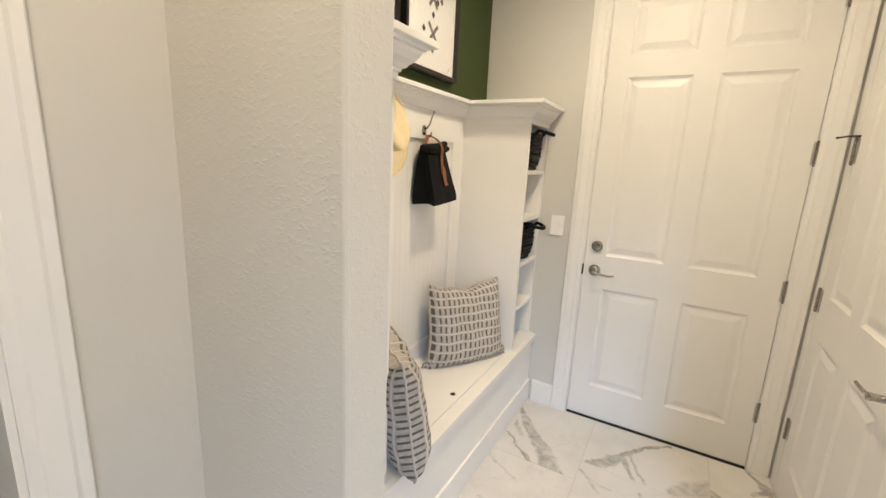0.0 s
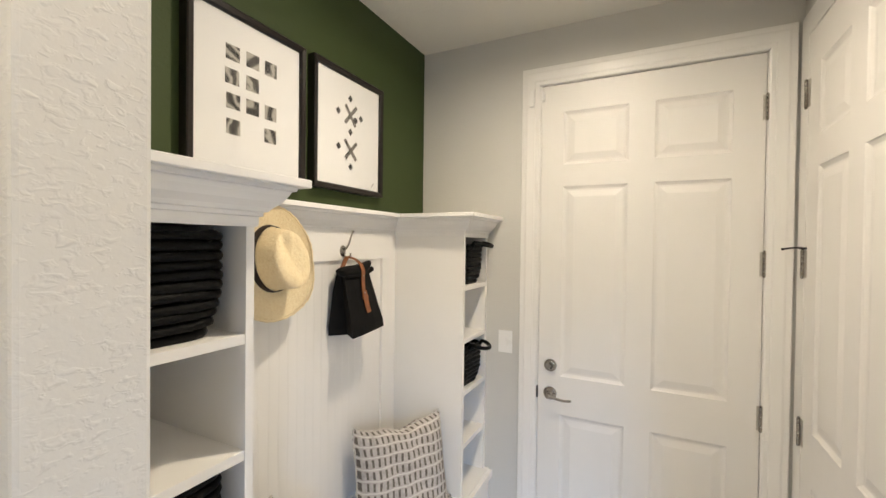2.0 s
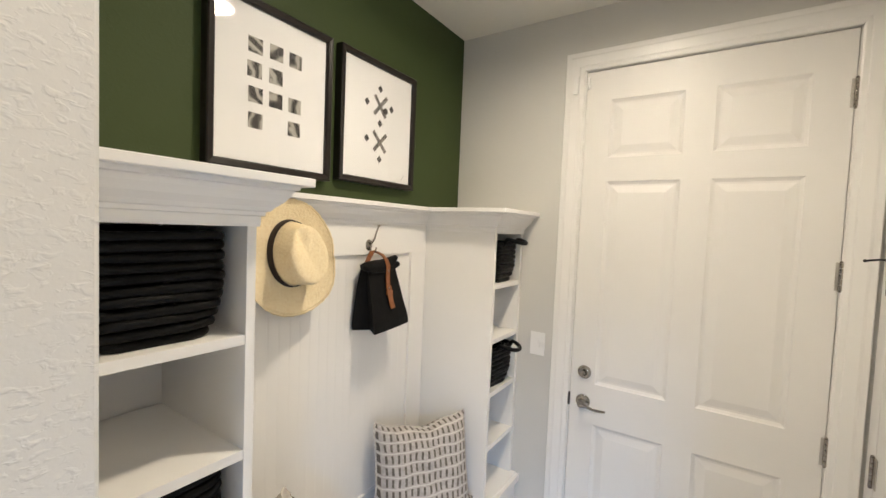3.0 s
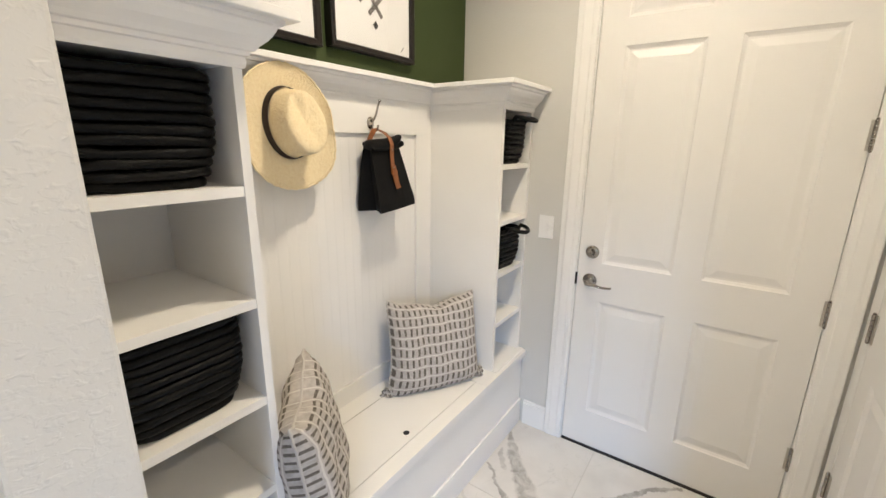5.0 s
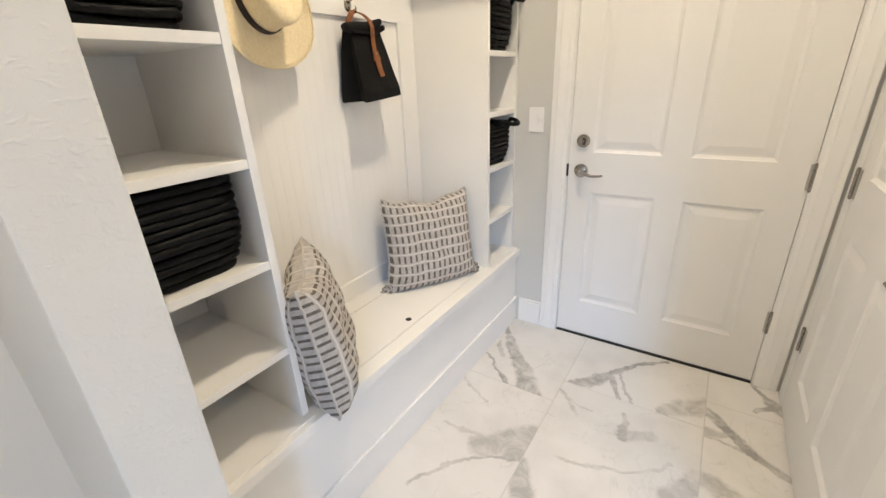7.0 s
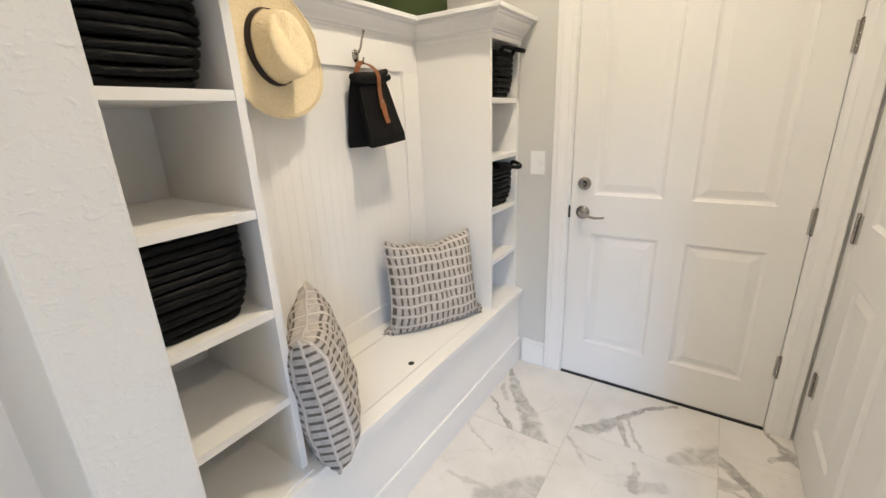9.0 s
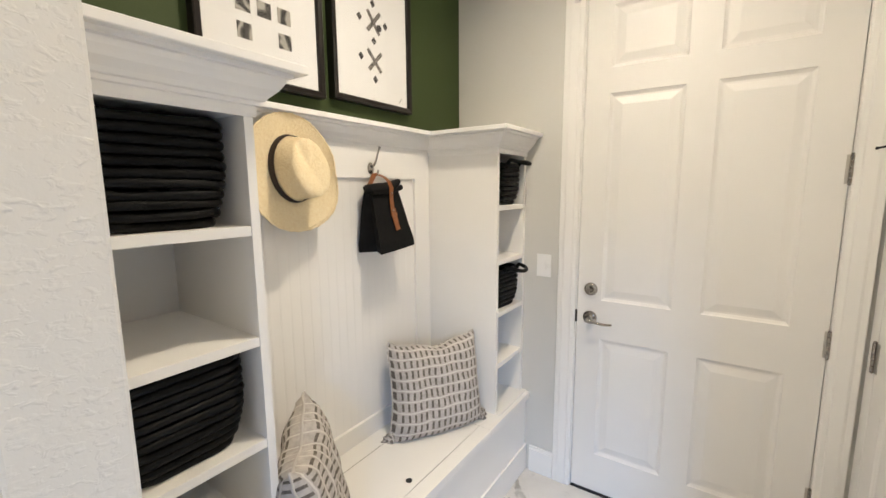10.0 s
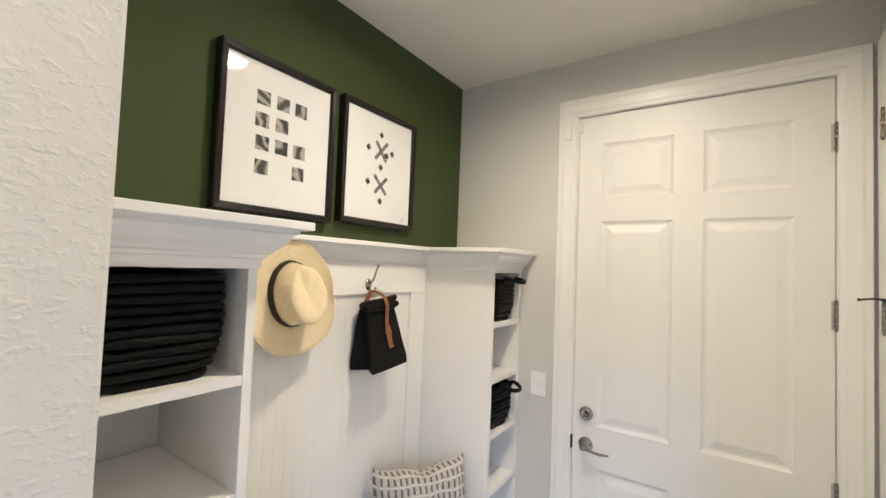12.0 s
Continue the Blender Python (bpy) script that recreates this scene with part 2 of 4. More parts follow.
def vein(x0, y0, x1, y1, w0, w1, power):
    """How much of a vein from one place of the floor to another, tapering, there is at a point."""
    dx, dy = x1 - x0, y1 - y0
    l2 = dx * dx + dy * dy
    s = math2(nt, "ADD", math2(nt, "MULTIPLY_ADD", PX, dx / l2, -(x0 * dx + y0 * dy) / l2), math2(nt, "MULTIPLY", PY, dy / l2))
    s = math2(nt, "MINIMUM", math2(nt, "MAXIMUM", s, 0.0), 1.0)
    ex = math2(nt, "SUBTRACT", PX, math2(nt, "MULTIPLY_ADD", s, dx, x0))
    ey = math2(nt, "SUBTRACT", PY, math2(nt, "MULTIPLY_ADD", s, dy, y0))
    d = math2(nt, "SQRT", math2(nt, "ADD", math2(nt, "MULTIPLY", ex, ex), math2(nt, "MULTIPLY", ey, ey)))
    w = math2(nt, "MULTIPLY_ADD", s, w1 - w0, w0)
    k = math2(nt, "SUBTRACT", 1.0, math2(nt, "DIVIDE", d, w))
    k = math2(nt, "MINIMUM", math2(nt, "MULTIPLY", math2(nt, "MAXIMUM", k, 0.0), 2.6), 1.0)
    return math2(nt, "MULTIPLY", math2(nt, "MULTIPLY", k, power), tile_mask((x0 + x1) / 2, (y0 + y1) / 2))


# the veins printed on the tiles, each cut off at its tile's joints: x, y, x, y, width, width, strength
VEINS = [
    (0.43, -0.12, 0.55, -0.29, 0.016, 0.034, 0.75), (0.55, -0.29, 0.655, -0.43, 0.034, 0.046, 0.85), (0.655, -0.43, 0.78, -0.62, 0.048, 0.060, 0.80),
    (0.45, -0.40, 0.55, -0.48, 0.008, 0.010, 0.8), (0.55, -0.48, 0.68, -0.60, 0.010, 0.012, 0.9), (0.67, -0.45, 0.82, -0.64, 0.010, 0.014, 0.6), (0.46, -0.25, 0.52, -0.37, 0.008, 0.020, 0.5),
    (0.90, -0.415, 0.985, -0.335, 0.026, 0.034, 0.85), (0.985, -0.335, 1.04, -0.24, 0.034, 0.022, 0.85), (1.04, -0.24, 1.12, -0.15, 0.022, 0.016, 0.9), (1.12, -0.15, 1.26, -0.02, 0.016, 0.010, 0.9),
    (1.04, -0.26, 1.10, -0.40, 0.018, 0.016, 0.8), (1.07, -0.22, 1.16, -0.42, 0.009, 0.009, 0.6),
    (1.29, -0.40, 1.35, -0.33, 0.040, 0.060, 0.6), (1.35, -0.33, 1.45, -0.25, 0.070, 0.055, 0.65),
    (1.42, -0.28, 1.50, -0.355, 0.036, 0.034, 0.9), (1.50, -0.355, 1.56, -0.435, 0.032, 0.026, 0.95), (1.56, -0.435, 1.72, -0.54, 0.026, 0.024, 0.95), (1.44, -0.43, 1.52, -0.40, 0.040, 0.018, 0.6), (1.43, -0.46, 1.60, -0.47, 0.010, 0.008, 0.6),
    (1.59, 0.0, 1.66, -0.10, 0.009, 0.020, 0.9), (1.66, -0.10, 1.70, -0.15, 0.034, 0.040, 0.9), (1.67, -0.13, 1.60, -0.21, 0.022, 0.014, 0.9),
    (1.14, -0.50, 1.165, -0.62, 0.012, 0.022, 0.6), (1.165, -0.60, 1.26, -0.56, 0.036, 0.030, 0.4), (0.85, -0.47, 0.98, -0.60, 0.010, 0.012, 0.45), (0.90, -0.52, 1.02, -0.55, 0.008, 0.008, 0.4),
    (0.70, -0.95, 0.86, -0.80, 0.060, 0.080, 0.55), (0.80, -0.92, 0.88, -0.90, 0.050, 0.040, 0.6), (0.54, -1.24, 0.63, -1.10, 0.010, 0.012, 0.6), (0.63, -1.10, 0.73, -0.99, 0.012, 0.012, 0.6), (0.73, -0.99, 0.88, -0.92, 0.012, 0.014, 0.7), (0.50, -0.92, 0.70, -0.90, 0.012, 0.014, 0.4), (0.44, -0.62, 0.60, -0.72, 0.008, 0.010, 0.4),
    (0.86, -0.96, 0.95, -1.12, 0.050, 0.060, 0.75), (0.95, -1.12, 1.05, -1.45, 0.030, 0.020, 0.7), (1.36, -0.80, 1.44, -0.68, 0.060, 0.050, 0.6), (1.42, -0.65, 1.53, -0.72, 0.040, 0.060, 0.65), (1.53, -0.72, 1.68, -0.90, 0.040, 0.030, 0.6),
    (0.98, -0.85, 1.20, -0.78, 0.008, 0.010, 0.45), (1.20, -0.78, 1.34, -0.66, 0.010, 0.008, 0.4), (1.20, -1.5, 1.5, -1.2, 0.03, 0.04, 0.6), (0.3, -1.5, 0.6, -1.9, 0.03, 0.02, 0.6),
]
total = None
for row in VEINS:
    k = vein(*row)
    total = k if total is None else math2(nt, "MAXIMUM", total, k)
crk = nd(nt, "TexNoise", Scale=2.6, Detail=5.0, Roughness=0.55, Distortion=0.9)
nt.links.new(g, crk.inputs["Vector"])
thin = ramp(nt, math2(nt, "ABSOLUTE", math2(nt, "SUBTRACT", crk.outputs["Fac"], 0.5)), [(0.0, (0.5,) * 3), (0.006, (0, 0, 0))])
cloud = ramp(nt, noise_tex(nt, 3.0, 5, 0.6), [(0.45, (0, 0, 0)), (0.75, (0.30,) * 3)])
speck = ramp(nt, noise_tex(nt, 13, 5, 0.65, None, 0.6), [(0.34, (0.35,) * 3), (0.58, (1, 1, 1))])
total = math2(nt, "MULTIPLY", total, speck)
total = math2(nt, "MINIMUM", math2(nt, "ADD", math2(nt, "MAXIMUM", total, math2(nt, "MULTIPLY", math2(nt, "MULTIPLY", thin, 0.5), speck)), cloud), 1.0)
tint = math2(nt, "MULTIPLY_ADD", nt.nodes.new("ShaderNodeObjectInfo").outputs["Random"], 0.10, -0.02)
total = math2(nt, "MINIMUM", math2(nt, "ADD", total, math2(nt, "MAXIMUM", tint, 0.0)), 1.0)
nt.links.new(ramp(nt, total, [(0.0, (0.69, 0.665, 0.63)), (0.35, (0.58, 0.558, 0.525)), (1.0, (0.33, 0.312, 0.288))]), b.inputs["Base Color"])
bump(nt, b, noise_tex(nt, 3, 2), 0.04, 0.002)
GROUT, nt, b = mat("light_grout", (0.52, 0.50, 0.46), 0.9)
bump(nt, b, noise_tex(nt, 600, 2), 0.3, 0.0006)

# ---- mesh helpers ----
ORIGIN = {}


def thing(name, at, label, category, group=""):
    ob = tagged(new(name), label, category, group)
    ob.location = at
    ORIGIN[ob] = Vector(at)
    return ob


def part(name, bm, material, parent=None, label="", smooth=False, kind=""):
    """Links a bmesh, made in the world's coordinates, as one mesh object under a thing or a part."""
    o = ORIGIN[parent] if parent else Vector((0, 0, 0))
    bm.transform(Matrix.Translation(-o))
    bmesh.ops.recalc_face_normals(bm, faces=bm.faces)
    me = bpy.data.meshes.new(name)
    if smooth:
        for f in bm.faces:
            f.smooth = True
    bm.to_mesh(me)
    bm.free()
    me.materials.append(material)
    ob = new(name, me)
    if parent:
        ob.parent = parent
    ORIGIN[ob] = o
    return tagged(ob, label, kind=kind)


def structure(name, bm, material, label, smooth=False):
    return part(name, bm, material, None, label, smooth, "structure")


def box(bm, x0, x1, y0, y1, z0, z1, bevel=0.0):
    x0, x1 = sorted((x0, x1))
    y0, y1 = sorted((y0, y1))
    z0, z1 = sorted((z0, z1))
    r = bmesh.ops.create_cube(bm, size=1)
    for v in r["verts"]:
        v.co = ((x0 + x1) / 2 + v.co.x * (x1 - x0), (y0 + y1) / 2 + v.co.y * (y1 - y0), (z0 + z1) / 2 + v.co.z * (z1 - z0))
    if bevel:
        es = list({e for v in r["verts"] for e in v.link_edges})
        bmesh.ops.bevel(bm, geom=es, offset=bevel, segments=2, profile=0.6, affect="EDGES")
    return bm


def boxes(*rows, bevel=0.0):
    bm = bmesh.new()
    for r in rows:
        box(bm, *r, bevel=bevel)
    return bm


def loft(bm, rings, close_ring=True, cap=True):
    """Joins rings of points, each as long as the next, into a skin."""
    vs = [[bm.verts.new(p) for p in ring] for ring in rings]
    n = len(vs[0])
    for a, b2 in zip(vs, vs[1:]):
        for k in range(n if close_ring else n - 1):
            bm.faces.new((a[k], a[(k + 1) % n], b2[(k + 1) % n], b2[k]))
    if cap:
        bm.faces.new(vs[0][::-1])
        bm.faces.new(vs[-1])
    return bm


def tube(bm, pts, r, n=10, closed=False):
    """A round bar along points; r may be a number or one for each point."""
    pts = [Vector(p) for p in pts]
    rs = r if isinstance(r, (list, tuple)) else [r] * len(pts)
    rings = []
    up = None
    m = len(pts)
    for k, p in enumerate(pts):
        a = pts[(k - 1) % m] if closed or k > 0 else p
        c = pts[(k + 1) % m] if closed or k < m - 1 else p
        d = (c - a).normalized()
        if up is None:
            up = Vector((0, 0, 1)) if abs(d.z) < 0.9 else Vector((1, 0, 0))
        s = d.cross(up).normalized()
        up = s.cross(d).normalized()
        rings.append([p + (s * math.cos(t) + up * math.sin(t)) * rs[k] for t in (2 * math.pi * j / n for j in range(n))])
    if closed:
        rings.append(rings[0])
        loft(bm, rings, True, False)
        bmesh.ops.remove_doubles(bm, verts=bm.verts, dist=1e-6)
    else:
        loft(bm, rings)
    return bm


def disc(bm, c, axis, profile, n=28):
    """A turned piece: profile rows of (distance along the axis, radius) from c."""
    c, a = Vector(c), Vector(axis).normalized()
    s = a.orthogonal().normalized()
    t = a.cross(s)
    rings = [[c + a * d + (s * math.cos(w) + t * math.sin(w)) * max(r, 1e-4) for w in (2 * math.pi * k / n for k in range(n))] for d, r in profile]
    return loft(bm, rings)


# ---- structure ----
ROOM_H = 2.74
NORTH, WEST, EAST = 0.0, 0.0, 1.71
STUB_X, STUB_N, STUB_S = 0.66, -1.816, -1.937
HALL_W = 0.19

structure("ceiling", boxes((-2.7, 4.75, -4.54, 0.15, ROOM_H, ROOM_H + 0.12), (-2.7, HALL_W, -6.15, -4.54, ROOM_H, ROOM_H + 0.12)), CEILING, "flat off-white drywall ceiling over the mudroom and hall")
structure("wall_west", boxes((-0.12, WEST, STUB_N, 0.0, 0, ROOM_H)), GREEN, "dark olive green painted accent wall behind the built-in")
D1L, D1R, D1T = 0.681, 1.594, 2.452
structure("wall_north", boxes((-0.12, D1L - 0.02, 0, 0.13, 0, ROOM_H), (D1L - 0.02, D1R + 0.02, 0, 0.13, D1T + 0.02, ROOM_H), (D1R + 0.02, EAST + 0.12, 0, 0.13, 0, ROOM_H)), WALL, "light warm gray wall around the far door")
D2N, D2S, D2T = -0.105, -0.965, 2.452
structure("wall_east", boxes((EAST, EAST + 0.12, D2N + 0.015, 0, 0, ROOM_H), (EAST, EAST + 0.12, D2S - 0.015, D2N + 0.015, D2T + 0.015, ROOM_H), (EAST, EAST + 0.12, -1.30, D2S - 0.015, 0, ROOM_H)), WALL, "light warm gray wall with the second door")
structure("wall_stub", boxes((-0.12, STUB_X, STUB_S, STUB_N, 0, ROOM_H), bevel=0.006), STUBWALL, "short textured drywall return beside the storage tower")
D3N, D3S = -2.232, -2.80
structure("wall_hall_west", boxes((HALL_W - 0.12, HALL_W, D3N, STUB_S, 0, ROOM_H), (HALL_W - 0.12, HALL_W, D3S, D3N, 2.46, ROOM_H), (HALL_W - 0.12, HALL_W, -6.12, D3S, 0, ROOM_H)), HALLWALL, "light gray hall wall with a cased doorway")
WX0, WX1, WY, WZ0, WZ1 = 2.70, 4.40, -4.42, 0.35, 2.10
structure("wall_hall_south", boxes((HALL_W, WX0, WY - 0.12, WY, 0, ROOM_H), (WX1, 4.6, WY - 0.12, WY, 0, ROOM_H), (WX0, WX1, WY - 0.12, WY, 0, WZ0), (WX0, WX1, WY - 0.12, WY, WZ1, ROOM_H)), HALLWALL, "plain hall wall with a window opening")
structure("wall_side_room", boxes((-2.6, HALL_W - 0.12, -6.12, -6.0, 0, ROOM_H)), HALLWALL, "plain pale end wall of the side room")
structure("wall_hall_east", boxes((4.6, 4.72, WY - 0.12, -1.18, 0, ROOM_H)), HALLWALL, "plain light gray hall wall")
structure("wall_hall_north", boxes((EAST + 0.12, 4.6, -1.30, -1.18, 0, ROOM_H)), HALLWALL, "plain light gray hall wall")
structure("wall_closet_back", boxes((EAST + 0.12, 2.6, -1.18, -1.16, 0, ROOM_H), (2.6, 2.62, -1.16, 0.13, 0, ROOM_H), (EAST + 0.12, 2.6, 0.0, 0.13, 0, ROOM_H)), HALLWALL, "plain walls behind the second door")
structure("wall_side_room", boxes((-2.6, -2.48, -6.0, -1.6, 0, ROOM_H), (-2.48, -0.12, -1.72, -1.6, 0, ROOM_H)), HALLWALL, "plain pale walls of the side room")
win = structure("window_1", boxes((WX0, WX0 + 0.03, WY - 0.1, WY - 0.02, WZ0, WZ1), (WX1 - 0.03, WX1, WY - 0.1, WY - 0.02, WZ0, WZ1), (WX0 + 0.03, WX1 - 0.03, WY - 0.1, WY - 0.02, WZ0, WZ0 + 0.04), (WX0 + 0.03, WX1 - 0.03, WY - 0.1, WY - 0.02, WZ1 - 0.04, WZ1)), TRIM, "white framed window in the hall")
part("window_pane", boxes((WX0 + 0.03, WX1 - 0.03, WY - 0.07, WY - 0.064, WZ0 + 0.04, WZ1 - 0.04)), GLASS, win).visible_shadow = False

# jamb lining and threshold of the far door
structure("door_jamb", boxes((D1L - 0.02, D1L - 0.003, 0.0, 0.13, 0, D1T + 0.02), (D1R + 0.003, D1R + 0.02, 0.0, 0.13, 0, D1T + 0.02), (D1L - 0.003, D1R + 0.003, 0.0, 0.13, D1T + 0.003, D1T + 0.02),
                             (D1L - 0.003, D1L + 0.012, 0.05, 0.064, 0, D1T), (D1R - 0.012, D1R + 0.003, 0.05, 0.064, 0, D1T), (D1L, D1R, 0.05, 0.064, D1T - 0.012, D1T + 0.003)), TRIM, "white painted door jamb")
structure("door_jamb", boxes((EAST + 0.001, EAST + 0.119, D2N + 0.003, D2N + 0.015, 0, D2T + 0.012), (EAST + 0.001, EAST + 0.119, D2S - 0.015, D2S - 0.003, 0, D2T + 0.012),
                             (EAST + 0.001, EAST + 0.119, D2S - 0.003, D2N + 0.003, D2T + 0.003, D2T + 0.014), (EAST + 0.05, EAST + 0.062, D2S - 0.003, D2S + 0.012, 0, D2T)), TRIM, "white painted door jamb")
structure("threshold", boxes((D1L, D1R, -0.004, 0.12, 0.0, 0.010)), BLACKGAP, "dark bronze threshold under the far door")

CASING = [(0.0, 0.0), (0.0, 0.010), (0.006, 0.013), (0.020, 0.013), (0.024, 0.016), (0.060, 0.018), (0.068, 0.0155), (0.086, 0.0155), (0.089, 0.013), (0.089, 0.0)]


def casing(name, a0, a1, top, place, label, legs=(0.0, 0.0)):
    """Mitred trim round an opening; place(u, z, h) gives the point u along the wall, h proud of it."""
    bm = bmesh.new()
    rings = []
    for u, z, du, dz in ((a0, 0.0, -1, 0), (a0, top, -1, 1), (a1, top, 1, 1), (a1, 0.0, 1, 0)):
        rings.append([place(u + du * o, z + dz * o, h) for o, h in CASING])
    loft(bm, rings)
    return structure(name, bm, TRIM, label)


casing("door_casing", D1L - 0.008, D1R + 0.006, D1T + 0.004, lambda u, z, h: (u, -h, z), "white moulded casing round the far door")
structure("door_casing", boxes((EAST - 0.012, EAST, D2N + 0.0015, -0.018, 0, D2T + 0.004), (EAST - 0.012, EAST, D2S - 0.090, D2S - 0.002, 0, D2T + 0.004),
                               (EAST - 0.012, EAST, D2S - 0.090, -0.018, D2T + 0.004, D2T + 0.092), bevel=0.0012), TRIM, "flat white casing round the second door")
casing("door_casing", -D3N + 0.006, -D3S - 0.006, 2.45, lambda u, z, h: (HALL_W + h, -u, z), "white moulded casing of the hall doorway")
structure("door_jamb", boxes((HALL_W - 0.13, HALL_W + 0.002, D3N - 0.018, D3N, 0, 2.46), (HALL_W - 0.13, HALL_W + 0.002, D3S, D3S + 0.018, 0, 2.46)), TRIM, "white jamb of the hall doorway")
structure("strike_plate", boxes((HALL_W - 0.075, HALL_W - 0.045, D3N - 0.020, D3N - 0.018, 1.035, 1.11)), BLACKGAP, "dark metal strike plate on the jamb")


def baseboard(x0, x1, y0, y1, face):
    bm = boxes((x0, x1, y0, y1, 0.0, 0.128), bevel=0.001)
    dx, dy = face
    box(bm, x0 if dx <= 0 else x0, x1 - (0.005 if dx > 0 else 0), y0 + (0.005 if dy < 0 else 0), y1, 0.128, 0.145, bevel=0.002)
    return structure("baseboard", bm, TRIM, "white painted baseboard")


baseboard(0.452, D1L - 0.0985, -0.014, 0.0, (0, -1))
baseboard(0.2, STUB_X, STUB_S - 0.014, STUB_S, (0, -1))


# ---- doors ----
def panel_rings(x0, x1, z0, z1, depth):
    """Moulded raised panel: outline, sunk edge, slope and field. Rings of (x, z, depth)."""
    out = []
    for inset, h in ((0.0, 0.0), (0.004, -0.004), (0.014, -0.0095), (0.022, -0.0095), (0.052, -0.002), (0.054, -0.002)):
        out.append([(x0 + inset, z0 + inset, h), (x1 - inset, z0 + inset, h), (x1 - inset, z1 - inset, h), (x0 + inset, z1 - inset, h)])
    return out


def door_slab(name, u0, u1, z0, z1, thick, cols, rows, place, label):
    """A six-panel slab. place(u, z, h): the point u along, h proud of the face."""
    bm = bmesh.new()
    us = sorted({u0, u1, *[c for p in cols for c in p]})
    zs = sorted({z0, z1, *[r for p in rows for r in p]})
    grid = {}

    def vert(u, z, h):
        k = (round(u, 4), round(z, 4), round(h, 4))
        if k not in grid:
            grid[k] = bm.verts.new(place(u, z, h))
        return grid[k]

    for ua, ub in zip(us, us[1:]):
        for za, zb in zip(zs, zs[1:]):
            if (ua, ub) in cols and (za, zb) in rows:
                continue
            bm.faces.new([vert(ua, za, 0), vert(ub, za, 0), vert(ub, zb, 0), vert(ua, zb, 0)])
    b = [vert(u, z, -thick) for u, z in ((u0, z0), (u1, z0), (u1, z1), (u0, z1))]
    bm.faces.new(b)
    for line in ([(u, z0) for u in us], [(u, z1) for u in us]):
        zz = line[0][1]
        bm.faces.new([vert(u, z, 0) for u, z in line] + [vert(u1, zz, -thick), vert(u0, zz, -thick)])
    for uu in (u0, u1):
        bm.faces.new([vert(uu, z, 0) for z in zs] + [vert(uu, z1, -thick), vert(uu, z0, -thick)])
    slab = structure(name, bm, DOORWHITE, label)
    for c in cols:
        for r in rows:
            pb = bmesh.new()
            rings = [[place(*p) for p in ring] for ring in panel_rings(*c, *r, 0.01)]
            loft(pb, rings, True, False)
            pb.faces.new(list(pb.verts)[-4:])
            part("door_panel", pb, DOORWHITE, slab)
    return slab


ROWS6 = [(0.214, 0.815), (1.005, 1.947), (2.055, 2.315)]
door_1 = door_slab("door_1", D1L, D1R, 0.014, 2.450, 0.044, [(0.790, 1.083), (1.192, 1.482)], ROWS6, lambda u, z, h: (u, 0.002 - h, z), "closed white six-panel exterior door with nickel hardware")
door_2 = door_slab("door_2", -D2N, -D2S, 0.012, 2.450, 0.040, [(0.224, 0.472), (0.575, 0.845)], ROWS6, lambda u, z, h: (EAST - 0.011 - h, -u, z), "closed white six-panel interior door with lever handle")


def hinge(parent, at, axis_out, along, leaf=0.0):
    """A butt hinge: knuckle of three barrels with tips, and the edge of its leaf. along: the way to the leaf that shows."""
    o, a = Vector(axis_out), Vector(along)
    bm = bmesh.new()
    c = Vector(at)
    for k in range(5):
        z = -0.05 + 0.02 * k
        disc(bm, c + Vector((0, 0, z + 0.0006)), (0, 0, 1), [(0, 0.0056), (0.0008, 0.0064), (0.018, 0.0064), (0.0188, 0.0056)], 12)
    disc(bm, c + Vector((0, 0, 0.05)), (0, 0, 1), [(0, 0.0045), (0.003, 0.0058), (0.006, 0.002)], 12)
    disc(bm, c + Vector((0, 0, -0.056)), (0, 0, 1), [(0, 0.002), (0.003, 0.0058), (0.006, 0.0045)], 12)
    h = part("hinge", bm, NICKEL, parent, "satin nickel butt hinge", True)
    if leaf:
        s = bmesh.new()
        p0, p1 = c - o * 0.007 + a * 0.004, c - o * 0.0035 + a * leaf
        box(s, p0.x, p1.x, p0.y, p1.y, c.z - 0.05, c.z + 0.05, bevel=0.001)
        for dz in (-0.034, 0.0, 0.034):
            q = c - o * 0.0036 + a * (leaf * 0.6) + Vector((0, 0, dz))
            disc(s, q, o, [(0, 0.004), (0.001, 0.004), (0.0015, 0.002)], 10)
        part("hinge_leaf", s, SATIN, h)
    return h


for z in (0.327, 0.957, 1.590, 2.228):
    hinge(door_1, (D1R + 0.002, -0.007, z), (0, -1, 0), (-1, 0, 0), 0.014)
for z in (0.335, 0.967, 1.598, 2.232):
    hinge(door_2, (EAST - 0.0175, D2N + 0.004, z), (-1, 0, 0), (0, -1, 0), 0.028)


